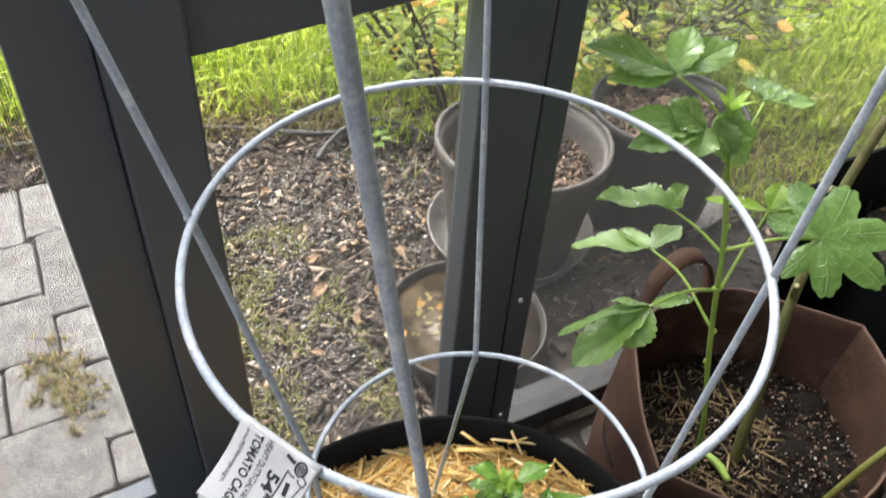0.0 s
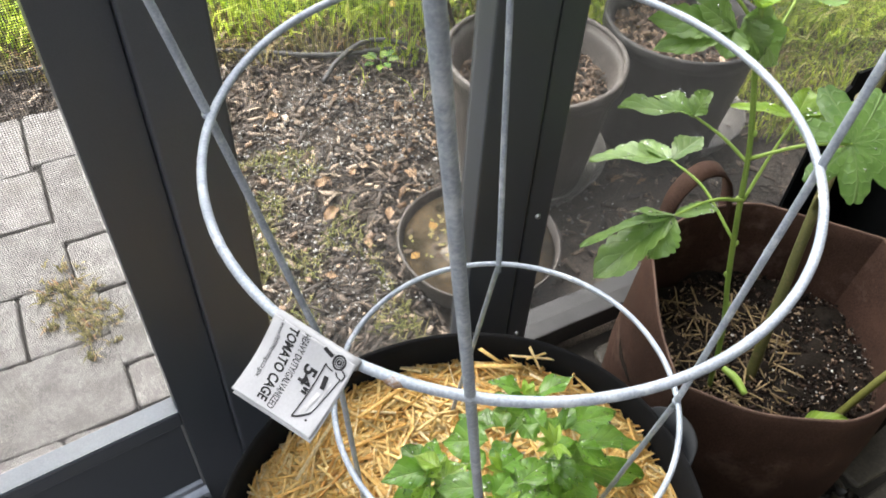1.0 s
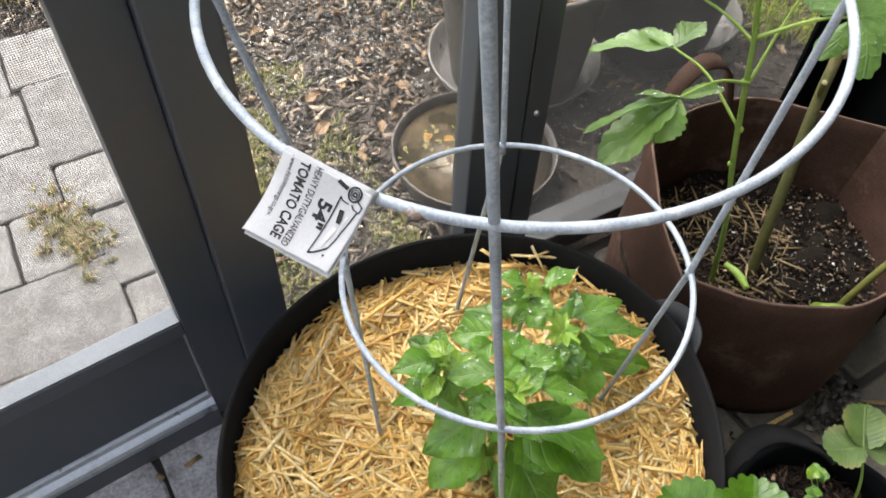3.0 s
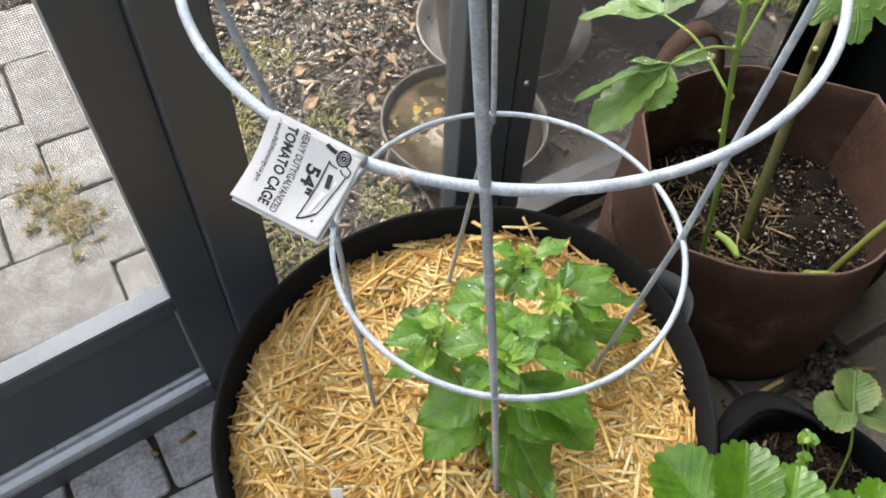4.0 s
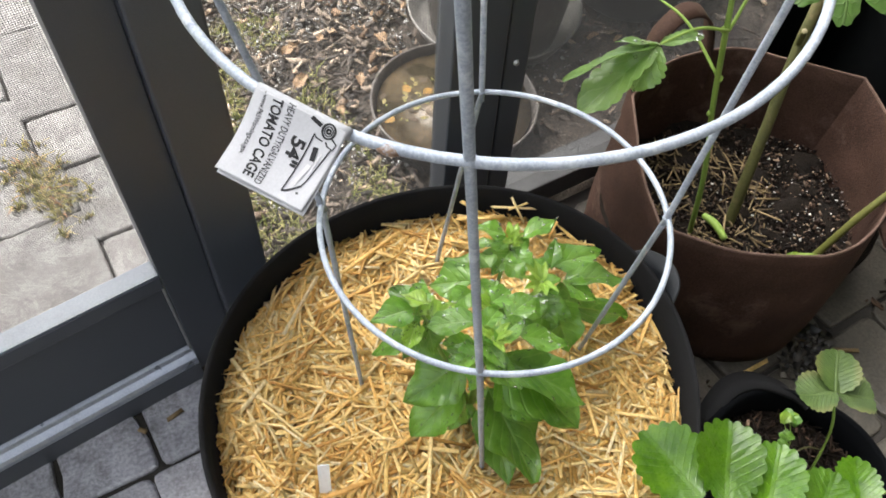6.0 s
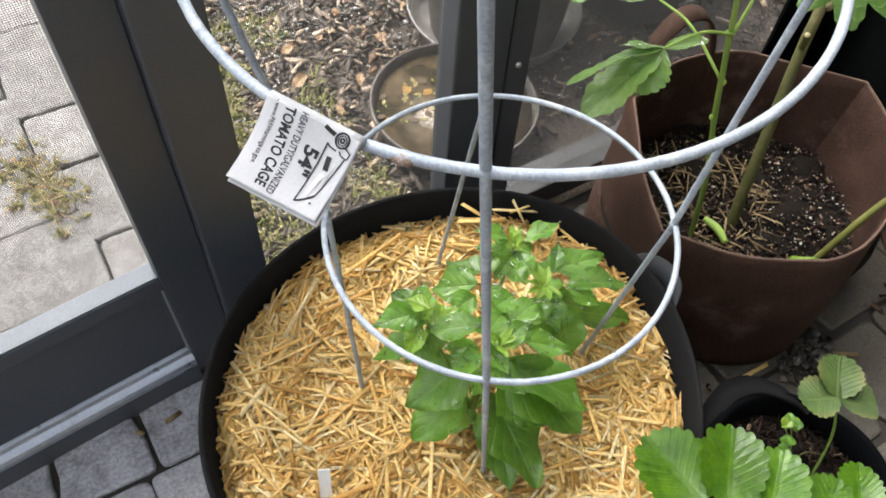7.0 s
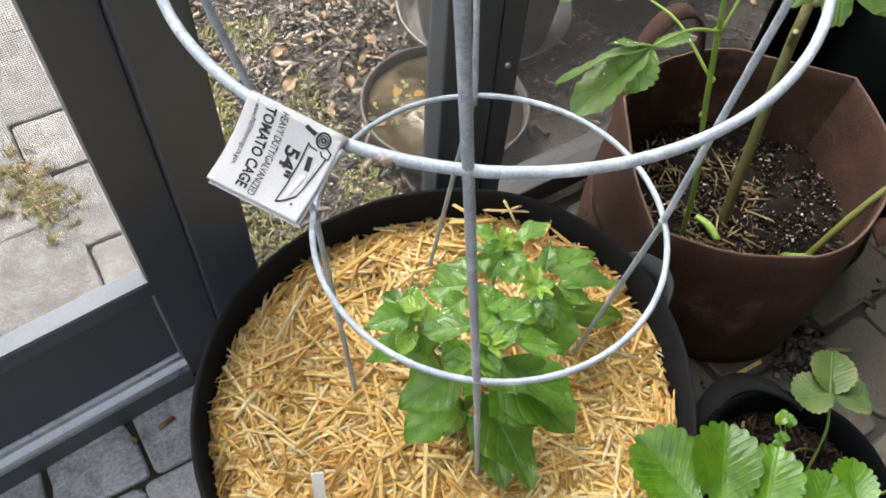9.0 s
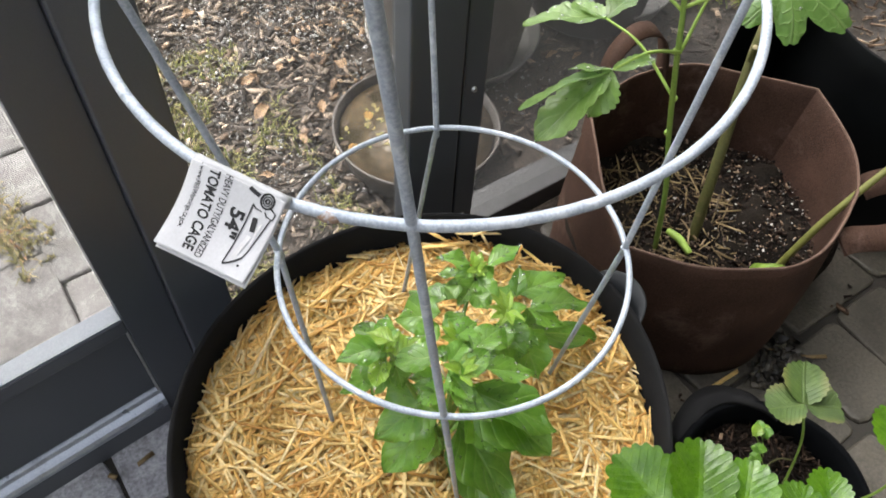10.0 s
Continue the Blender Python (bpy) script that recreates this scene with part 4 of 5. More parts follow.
pepper_leaf((0.102, 0.090, 0.370), (0.149, 0.004, 0.315), 0.055)
pepper_leaf((0.104, 0.083, 0.370), (0.165, 0.018, 0.330), 0.047)
pepper_leaf((0.100, 0.087, 0.350), (0.121, 0.029, 0.315), 0.050)
pepper_leaf((0.090, 0.085, 0.320), (0.090, -0.013, 0.285), 0.056)
pepper_leaf((0.092, 0.081, 0.310), (0.067, 0.000, 0.275), 0.040)
pepper_leaf((0.076, 0.105, 0.360), (0.009, 0.109, 0.325), 0.049)
pepper_leaf((0.064, 0.094, 0.330), (0.004, 0.086, 0.295), 0.044)
pepper_leaf((0.071, 0.094, 0.310), (0.045, 0.085, 0.265), 0.030)
pepper_leaf((0.041, 0.140, 0.435), (-0.003, 0.149, 0.435), 0.024)
pepper_leaf((0.042, 0.142, 0.435), (0.060, 0.168, 0.430), 0.017)
pepper_leaf((0.042, 0.147, 0.430), (0.029, 0.176, 0.425), 0.020)
pepper_leaf((0.042, 0.137, 0.425), (0.016, 0.127, 0.380), 0.028)
pepper_leaf((0.035, 0.135, 0.400), (-0.003, 0.155, 0.360), 0.021)
pepper_leaf((0.045, 0.133, 0.420), (0.043, 0.111, 0.390), 0.022)
pepper_leaf((0.074, 0.096, 0.450), (0.036, 0.121, 0.435), 0.026)
pepper_leaf((0.111, 0.152, 0.410), (0.076, 0.181, 0.390), 0.034)
pepper_leaf((0.129, 0.166, 0.400), (0.107, 0.203, 0.385), 0.023)
pepper_leaf((0.102, 0.143, 0.410), (0.077, 0.144, 0.400), 0.022)
pepper_leaf((0.073, 0.085, 0.455), (0.098, 0.098, 0.450), 0.019)
pepper_leaf((0.101, 0.091, 0.440), (0.142, 0.101, 0.430), 0.026)
pepper_leaf((0.125, 0.137, 0.420), (0.096, 0.120, 0.420), 0.022)
pepper_leaf((0.067, 0.078, 0.430), (0.042, 0.087, 0.410), 0.023)
pepper_leaf((0.082, 0.066, 0.440), (0.065, 0.062, 0.420), 0.017)
pepper_leaf((0.097, 0.110, 0.440), (0.127, 0.118, 0.430), 0.020)
pepper_leaf((0.112, 0.096, 0.430), (0.101, 0.072, 0.430), 0.017)
pepper_leaf((0.138, 0.108, 0.410), (0.147, 0.092, 0.400), 0.019)
pepper_leaf((0.070, 0.078, 0.400), (0.061, 0.080, 0.360), 0.023)
pepper_leaf((0.140, 0.166, 0.390), (0.141, 0.192, 0.385), 0.020)
pepper_leaf((0.181, 0.191, 0.385), (0.186, 0.205, 0.395), 0.008, young=True)
pepper_leaf((0.181, 0.191, 0.385), (0.196, 0.201, 0.390), 0.007, young=True)
SHOOTS = [Vector(p) for p in ((0.041, 0.136, 0.432), (0.077, 0.074, 0.450), (0.170, 0.123, 0.402), (0.180, 0.189, 0.382), (0.104, 0.112, 0.425))]
g = np.random.default_rng(77)
for k in range(34):
    h = SHOOTS[k % 5] + Vector((g.normal(0, 0.009), g.normal(0, 0.009), g.normal(-0.016, 0.012)))
    a, n = g.random() * 6.28, 0.022 + 0.016 * g.random()
    pepper_leaf(tuple(h), (h.x + n * math.cos(a), h.y + n * math.sin(a), h.z - 0.006 + 0.012 * g.random()), 0.36 * n + 0.007, 0.16, 0.3, None, k % 5 == 0)
for k in range(40):
    a, h = k * 2.4, SHOOTS[k % 5]
    reach = 0.010 + 0.012 * ((k * 7) % 5) / 4
    q = h + Vector((math.cos(a) * reach, math.sin(a) * reach, 0.008 + 0.005 * math.sin(k)))
    pepper_leaf(tuple(h), tuple(q), 0.007, 0.1, 0.3, 0, True)
for k in range(10):
    h = Vector((0.068 + g.normal(0, 0.012), 0.094 + g.normal(0, 0.010), 0.255 + 0.03 * g.random()))
    a = g.random() * 6.28
    pepper_leaf(tuple(h), (h.x + 0.018 * math.cos(a), h.y + 0.018 * math.sin(a), h.z + 0.004), 0.011, 0.1, 0.3, 0, k % 2 == 0)


def rain_drops(plant, seed, each=7):
    """Small beads of rain sitting on the leaves."""
    g = np.random.default_rng(seed)
    spots = []
    for ob in plant.children_recursive:
        if ob.name.startswith(("leaf", "leaflet")) and not ob.name.startswith("leaf_stalk") and len(ob.data.vertices) > 60 and (ob.data.vertices[0].co - ob.data.vertices[len(ob.data.vertices) - 1].co).length > 0.03:
            for _ in range(each):
                p = ob.data.vertices[int(g.integers(len(ob.data.vertices)))]
                spots.append((p.co.copy(), p.normal.copy(), 0.0007 + 0.0015 * g.random() ** 2))
    verts, faces = [], []
    for p, nrm, r in spots:
        if nrm.z < 0:
            nrm = -nrm
        side = nrm.cross(Vector((0.3, 0.7, 0.1))).normalized()
        fwd = side.cross(nrm)
        k = len(verts)
        for ring_r, h in ((1.0, 0.02), (0.75, 0.5)):
            verts += [p + (side * math.cos(q * 1.0472) + fwd * math.sin(q * 1.0472)) * r * ring_r + nrm * r * h for q in range(6)]
        verts.append(p + nrm * r * 0.75)
        for q in range(6):
            w = (q + 1) % 6
            faces += [(k + q, k + w, k + 6 + w, k + 6 + q), (k + 6 + q, k + 6 + w, k + 12)]
    return tagged(under(raw("rainwater", verts, faces, DROP, None, "", True), plant), "clear beads of rainwater on the leaves", kind="stuff")


rain_drops(pepper, 91, 20)

# ---- the brown grow bag with the okra plant ----
bag = tagged(holder("grow_bag", 0.62, 0.21, 0), "brown felt grow bag half filled with dark soil", "grow bag")
RIM = [(0.407, 0.177, 0.270), (0.470, 0.104, 0.266), (0.552, 0.051, 0.263), (0.603, 0.037, 0.264), (0.654, 0.043, 0.266), (0.705, 0.060, 0.268), (0.757, 0.088, 0.270), (0.808, 0.147, 0.272), (0.845, 0.238, 0.277), (0.780, 0.325, 0.272), (0.722, 0.386, 0.272), (0.620, 0.408, 0.268), (0.508, 0.366, 0.287), (0.447, 0.266, 0.274)]
CORNERS = (0, 8, 12)


def rim_points(steps=8):
    """The rim as a closed soft line with three creased corners."""
    out, n = [], len(RIM)
    for i in range(n):
        b, c = Vector(RIM[i]), Vector(RIM[(i + 1) % n])
        a = b - (c - b) * 0.3 if i in CORNERS else Vector(RIM[i - 1])
        d = c + (c - b) * 0.3 if (i + 1) % n in CORNERS else Vector(RIM[(i + 2) % n])
        for k in range(steps):
            t = k / steps
            out.append(0.5 * (2 * b + (c - a) * t + (2 * a - 5 * b + 4 * c - d) * t * t + (3 * b - a - 3 * c + d) * t ** 3))
    return out


def bag_loop(up, inward=0.0):
    """One ring of the bag: round at the floor, the rim's own line at the top."""
    out = []
    for p in rim_points():
        d = Vector((p.x - 0.612, p.y - 0.212, 0))
        a = math.atan2(d.y, d.x)
        bulge = 0.022 * max(0.0, math.cos(a - 2.17)) ** 6
        low = Vector((0.612 + (0.168 + bulge) * math.cos(a), 0.212 + (0.180 + bulge) * math.sin(a), 0))
        k = max(0.0, min(1.0, up)) ** 0.8
        q = low.lerp(Vector((p.x, p.y, 0)), k)
        away = Vector((math.cos(a), math.sin(a), 0))
        crumple = 0.004 * noise.noise(Vector((q.x * 9, q.y * 9, up * 3))) + 0.0022 * noise.noise(Vector((q.x * 24, q.y * 24, up * 6)))
        q += away * (crumple * (1.2 - 0.7 * k) + 0.007 * math.sin(math.pi * k) - inward)
        out.append((q.x, q.y, p.z * up))
    return out


def bag_body():
    loops = [bag_loop(0.004, 0.012)] + [bag_loop(0.01 + 0.99 * (k / 14)) for k in range(15)] + [bag_loop(1.009, 0.0022)] + [bag_loop(1 - 0.07 * k, 0.005 + 0.001 * k) for k in range(9)]
    n = len(loops[0])
    verts, faces = [p for q in loops for p in q], []
    for r in range(len(loops) - 1):
        for k in range(n):
            q = (k + 1) % n
            faces.append((r * n + k, r * n + q, (r + 1) * n + q, (r + 1) * n + k))
    faces.append(tuple(range(n - 1, -1, -1)))
    return verts, faces


bag_cloth = under(raw("bag", *bag_body(), FELT_BROWN, None, "", True), bag)
FELT_EDGE = surface("worn_felt_edge", (0.075, 0.046, 0.035), (0.15, 0.10, 0.078), (0.8, 0.95), fine=500, broad=40, bump=0.7, depth=0.001, shine=0.1)
under(tube("hem", [Vector(p) for p in bag_loop(1.008, 0.0024)], 0.0019, FELT_EDGE, None, "pale worn cut edge of the felt", 6, True, 0.3), bag)
around = 8 * len(RIM)
for e in bag_cloth.data.edges:
    a, b = e.vertices[0] % around, e.vertices[1] % around
    if a == b and a // 8 in CORNERS and a % 8 == 0:
        e.use_edge_sharp = True
strap("handle", [(0.545, 0.392, 0.20), (0.550, 0.394, 0.29), (0.562, 0.398, 0.345), (0.604, 0.402, 0.368), (0.655, 0.406, 0.345), (0.682, 0.404, 0.295), (0.690, 0.396, 0.21)], (0.3, 1, 0), 0.032, FELT_BROWN, bag)
strap("handle", [(0.672, 0.040, 0.248), (0.698, 0.034, 0.245), (0.750, 0.014, 0.236), (0.820, 0.004, 0.225), (0.862, 0.034, 0.238), (0.830, 0.066, 0.252), (0.796, 0.080, 0.254), (0.778, 0.088, 0.245)], (0.3, 0.9, 0.35), 0.036, FELT_BROWN, bag)


def soil_disc(name, centre, rx, ry, z, label, material=SOIL, turn=0.0, rough=0.012):
    verts, faces = [(centre[0], centre[1], z)], []
    for r in range(1, 13):
        for k in range(48):
            a = 2 * math.pi * k / 48
            x, y = rx * r / 12 * math.cos(a), ry * r / 12 * math.sin(a)
            x, y = centre[0] + x * math.cos(turn) - y * math.sin(turn), centre[1] + x * math.sin(turn) + y * math.cos(turn)
            verts.append((x, y, z + rough * noise.noise(Vector((x * 25, y * 25, 1))) + rough * 0.5 * noise.noise(Vector((x * 80, y * 80, 4)))))
    for k in range(48):
        q = (k + 1) % 48
        faces.append((0, 1 + k, 1 + q))
        for r in range(11):
            faces.append((1 + r * 48 + k, 1 + (r + 1) * 48 + k, 1 + (r + 1) * 48 + q, 1 + r * 48 + q))
    return tagged(raw(name, verts, faces, material, None, "", True), label, "soil", kind="stuff")


def litter(name, n, centre, rx, ry, z, size, material, parent, seed, flat=0.5, turn=0.0):
    """size: least and greatest (length, width, height)."""
    g = np.random.default_rng(seed)
    r, a = np.sqrt(g.random(n)), g.random(n) * 2 * math.pi
    x, y = rx * r * np.cos(a), ry * r * np.sin(a)
    x, y = centre[0] + x * math.cos(turn) - y * math.sin(turn), centre[1] + x * math.sin(turn) + y * math.cos(turn)
    k = g.random((n, 1)) ** 2
    s = np.array(size[0]) * (1 - k) + np.array(size[1]) * k
    t = np.stack([g.random(n) * 6.28, g.normal(0, flat, n), g.normal(0, flat, n)], 1)
    return under(heap(name, np.stack([x, y, z + g.random(n) * 0.006], 1), s, t, material, None, 0.8, 0, g), parent)


bag_soil = soil_disc("potting_soil", (0.645, 0.215), 0.215, 0.165, 0.140, "dark damp potting soil with perlite in the grow bag", SOIL, -0.35, 0.022)
litter("soil_grains", 2600, (0.645, 0.215), 0.205, 0.158, 0.142, ((0.0012, 0.001, 0.001), (0.005, 0.004, 0.003)), CHIPS_DARK, bag_soil, 15, 0.5, -0.35)
litter("perlite", 260, (0.715, 0.195), 0.12, 0.11, 0.141, ((0.0007, 0.0007, 0.0006), (0.0040, 0.0030, 0.002)), PERLITE, bag_soil, 11, turn=-0.35)
litter("soil_crumbs", 900, (0.645, 0.215), 0.20, 0.155, 0.141, ((0.002, 0.0015, 0.0015), (0.010, 0.005, 0.004)), CHIPS_DARK, bag_soil, 12, turn=-0.35)
litter("brown_bits", 900, (0.645, 0.215), 0.20, 0.155, 0.142, ((0.0015, 0.001, 0.001), (0.008, 0.003, 0.002)), LITTER, bag_soil, 14, 0.4, -0.35)
litter("dry_straw", 360, (0.588, 0.245), 0.112, 0.12, 0.144, ((0.008, 0.001, 0.0008), (0.042, 0.0026, 0.0015)), STRAW_DULL, bag_soil, 13, 0.15, -0.35)

okra = tagged(holder("okra_plant", 0.531, 0.21, 0.14), "leafy green okra plant growing in the grow bag", "okra plant")


def stem(parent, line, r0, r1, material, name="stem", label=""):
    p = smooth_line(line, 6)
    return under(tube(name, p, [r0 + (r1 - r0) * i / (len(p) - 1) for i in range(len(p))], material, None, label, 10, wobble=0.12), parent)


OKRA_STEM = [(0.538, 0.206, 0.12), (0.522, 0.218, 0.26), (0.496, 0.231, 0.38), (0.474, 0.240, 0.49), (0.472, 0.258, 0.57), (0.462, 0.278, 0.65), (0.450, 0.290, 0.72)]
stem(okra, OKRA_STEM, 0.0037, 0.0027, STEM_GREEN)


for k, side in ((9, 1), (12, -1), (15, 1), (19, -1), (25, 1), (31, -1)):
    q = smooth_line(OKRA_STEM, 6)[k]
    bm = bmesh.new()
    bmesh.ops.create_icosphere(bm, subdivisions=2, radius=0.0030, matrix=Matrix.Translation(q + Vector((0.0026 * side, -0.0018 * side, 0.0))) @ Matrix.Diagonal((1.0, 1.0, 1.5, 1)))
    under(part("bud", bm, STEM_YOUNG, None, "", True), okra)


def okra_leaf(petiole, base, tip, spread, droop=0.22, roll=0.0, lobes=5, opening=125.0, cut=0.45, cup=0.1, up=(0, 0, 1)):
    leaf_count[0] += 1
    stalk = stem(okra, petiole + [base], 0.0022, 0.0015, STEM_YOUNG, "leaf_stalk")
    return under(palm_leaf("leaf", base, tip, spread, OKRA_SHADED, None, lobes, cut, cup, droop, roll, up, opening, leaf_count[0] * 1.3), stalk)


def okra_lobes(petiole, base, lobes, up=(0, 0, 1), material=OKRA):
    """A deeply parted leaf: a few toothed lobes from one stalk."""
    stalk = stem(okra, petiole + [base], 0.0020, 0.0013, STEM_YOUNG, "leaf_stalk")
    for tip, width, roll, droop in lobes:
        leaf_count[0] += 1
        under(leaf("leaf_lobe", base, tip, width, material, None, 0.25, droop, 0.08, teeth=7, tooth=0.085, peak=0.52, roll=roll, up=up, seed=leaf_count[0], blunt=0.78, pucker=0.015, ribs=5), stalk)


okra_lobes([(0.474, 0.240, 0.505), (0.41, 0.232, 0.538)], (0.353, 0.226, 0.545), (((0.262, 0.254, 0.522), 0.026, 30, 0.16), ((0.272, 0.232, 0.486), 0.052, 6, 0.10), ((0.322, 0.214, 0.508), 0.040, -12, 0.10), ((0.318, 0.250, 0.545), 0.016, 20, 0.05), ((0.411, 0.222, 0.538), 0.020, 0, 0.08)))
okra_lobes([(0.484, 0.238, 0.44), (0.482, 0.300, 0.47)], (0.474, 0.352, 0.475), (((0.395, 0.408, 0.468), 0.046, 12, 0.16), ((0.524, 0.360, 0.490), 0.036, -10, 0.1), ((0.466, 0.402, 0.470), 0.030, 0, 0.1)))
okra_lobes([(0.472, 0.252, 0.55), (0.460, 0.285, 0.565)], (0.445, 0.318, 0.575), (((0.366, 0.352, 0.592), 0.046, 12, 0.16), ((0.458, 0.318, 0.603), 0.034, -10, 0.1), ((0.425, 0.362, 0.580), 0.034, 0, 0.12)))
okra_leaf([(0.473, 0.253, 0.555), (0.505, 0.222, 0.585)], (0.534, 0.192, 0.600), (0.632, 0.168, 0.598), 0.80, 0.16, 0, 7, 168, 0.40, up=(-0.35, -0.45, 0.8))
# backlit leaf: its glow comes from the brighter yellow-green colour
okra_lobes([(0.476, 0.241, 0.505), (0.505, 0.252, 0.548)], (0.534, 0.261, 0.585), (((0.477, 0.302, 0.592), 0.020, 0, 0.10), ((0.612, 0.244, 0.592), 0.030, 0, 0.12), ((0.584, 0.231, 0.572), 0.026, 0, 0.12), ((0.566, 0.280, 0.600), 0.026, 0, 0.10)), material=LEAF_YOUNG_OR_BACKLIT)
okra_lobes([(0.450, 0.290, 0.70), (0.430, 0.305, 0.725)], (0.404, 0.327, 0.745), (((0.321, 0.364, 0.776), 0.038, 10, 0.1), ((0.334, 0.341, 0.750), 0.030, 0, 0.12), ((0.436, 0.353, 0.778), 0.036, -6, 0.12), ((0.476, 0.329, 0.766), 0.036, 0, 0.12)), (-0.35, -0.45, 0.8))
okra_lobes([(0.452, 0.288, 0.69)], (0.418, 0.284, 0.706), (((0.345, 0.320, 0.716), 0.034, 0, 0.14), ((0.343, 0.303, 0.694), 0.030, 6, 0.14), ((0.386, 0.309, 0.730), 0.034, 0, 0.12), ((0.400, 0.268, 0.690), 0.034, 0, 0.14)), (-0.35, -0.45, 0.8))
okra_lobes([(0.452, 0.288, 0.70)], (0.432, 0.288, 0.712), (((0.478, 0.266, 0.664), 0.044, 0, 0.14), ((0.440, 0.262, 0.680), 0.034, 8, 0.14), ((0.486, 0.280, 0.688), 0.034, 0, 0.12)), (-0.35, -0.45, 0.8))
okra_lobes([(0.462, 0.278, 0.64), (0.49, 0.29, 0.685)], (0.510, 0.300, 0.705), (((0.590, 0.300, 0.690), 0.040, 0, 0.14), ((0.542, 0.342, 0.704), 0.034, 0, 0.12), ((0.565, 0.330, 0.700), 0.036, 0, 0.12)))
for k in range(6):
    a = k * 1.05
    leaf_count[0] += 1
    under(leaf("young_leaf", (0.450, 0.290, 0.715), (0.450 + 0.02 * math.cos(a), 0.290 + 0.02 * math.sin(a), 0.735), 0.010, LEAF_YOUNG_OR_BACKLIT, None, seed=k), okra)

rain_drops(okra, 92, 12)

okra_old = tagged(holder("cut_back_stem", 0.60, 0.19, 0.14), "thick olive woody okra stem cut back at the top", "plant stem")
stem(okra_old, [(0.594, 0.188, 0.12), (0.632, 0.228, 0.27), (0.676, 0.268, 0.40), (0.745, 0.310, 0.50), (0.800, 0.330, 0.60)], 0.0080, 0.0064, STEM_OLD)
for foot, top, r in (((0.666, 0.263, 0.395), (0.656, 0.259, 0.421), 0.0042), ((0.706, 0.286, 0.440), (0.700, 0.272, 0.436), 0.0062), ((0.748, 0.312, 0.505), (0.738, 0.322, 0.508), 0.0060)):
    side = stem(okra_old, [foot, (Vector(foot) + Vector(top)) / 2, top], r * 1.1, r, STEM_OLD, "side_stub", "cut side shoot")
    aim = (Vector(top) - Vector(foot)).normalized()
    under(tube("cut_end", [Vector(top) - aim * 0.0015, Vector(top) + aim * 0.0006], [r * 0.96, r * 0.8], CUT_WOOD, None, "pale dried cut"), side)
okra_side = tagged(holder("leaning_stem", 0.676, 0.09, 0.14), "green leaning stem growing out over the bag rim", "plant stem")
stem(okra_side, [(0.660, 0.090, 0.12), (0.705, 0.085, 0.21), (0.745, 0.078, 0.27), (0.80, 0.07, 0.325)], 0.0055, 0.0046, STEM_LEAN)
pod_line = smooth_line([(0.560, 0.214, 0.160), (0.563, 0.192, 0.161), (0.561, 0.168, 0.156)], 6)
tagged(tube("okra_pod", pod_line, [0.0025 + 0.0034 * math.sin(math.pi * (0.2 + 0.65 * i / len(pod_line))) for i in range(len(pod_line))], STEM_YOUNG, sides=8), "small pale green okra pod lying on the soil", "okra pod")
tagged(leaf("fallen_leaf", (0.600, 0.098, 0.152), (0.662, 0.070, 0.160), 0.034, LEAF_YOUNG_OR_BACKLIT, None, 0.3, 0.1, 0.1), "yellow-green fallen leaf on the soil", "leaf")

# ---- strawberry pot ----
sb_pot = tagged(holder("strawberry_pot", 0.41, -0.13, 0), "small black felt pot with dark soil", "plant pot")
SB = (0.402, -0.136)
felt_pot("bag", SB, 0.118, 0.108, 0.155, FELT_BLACK, sb_pot, 0.009, 0.05, 6.0)
strap("handle", [(0.360, -0.036, 0.112), (0.364, -0.024, 0.130), (0.382, -0.014, 0.140), (0.414, -0.006, 0.146), (0.446, -0.014, 0.148), (0.472, -0.042, 0.148), (0.486, -0.062, 0.136)], (0.30, 0.80, -0.50), 0.036, FELT_CHARCOAL, sb_pot, 0.006)
sb_soil = soil_disc("potting_soil", SB, 0.106, 0.106, 0.108, "dark crumbly soil with bark shreds in the strawberry pot")
litter("bark_shreds", 1300, SB, 0.100, 0.100, 0.110, ((0.004, 0.0010, 0.001), (0.026, 0.0026, 0.002)), CHIPS_DARK, sb_soil, 21, 0.3)
litter("dead_leaf_bits", 9, SB, 0.09, 0.09, 0.114, ((0.006, 0.003, 0.001), (0.020, 0.008, 0.0015)), LITTER, sb_soil, 22, 0.3)
strawberry = tagged(holder("strawberry_plant", SB[0], SB[1], 0.14), "strawberry plant with glossy toothed green leaves", "strawberry plant")


def berry_leaf(base, tip, width, material=STRAWBERRY, droop=0.1, roll=0.0, fold=0.12, cup=0.06, tooth=0.15):
    leaf_count[0] += 1
    return under(scalloped_leaf("leaflet", base, tip, width, material, None, 19, tooth, fold, cup, droop, roll, seed=leaf_count[0]), strawberry)


for tip, w, roll in (((0.474, -0.056, 0.272), 0.050, 0), ((0.404, -0.071, 0.258), 0.050, 8), ((0.477, -0.116, 0.256), 0.052, -8)):
    berry_leaf((0.441, -0.090, 0.262), tip, w, STRAWBERRY_PALE, 0.06, roll, 0.16, 0.05, 0.12)
berry_leaf((0.216, -0.106, 0.292), (0.208, -0.027, 0.303), 0.072, roll=-6)
berry_leaf((0.230, -0.122, 0.300), (0.289, -0.064, 0.308), 0.068, roll=5)
berry_leaf((0.262, -0.150, 0.295), (0.322, -0.106, 0.296), 0.060)
berry_leaf((0.300, -0.182, 0.285), (0.360, -0.154, 0.278), 0.052)
berry_leaf((0.366, -0.196, 0.258), (0.401, -0.152, 0.263), 0.046)
berry_leaf((0.470, -0.200, 0.275), (0.503, -0.142, 0.280), 0.052)
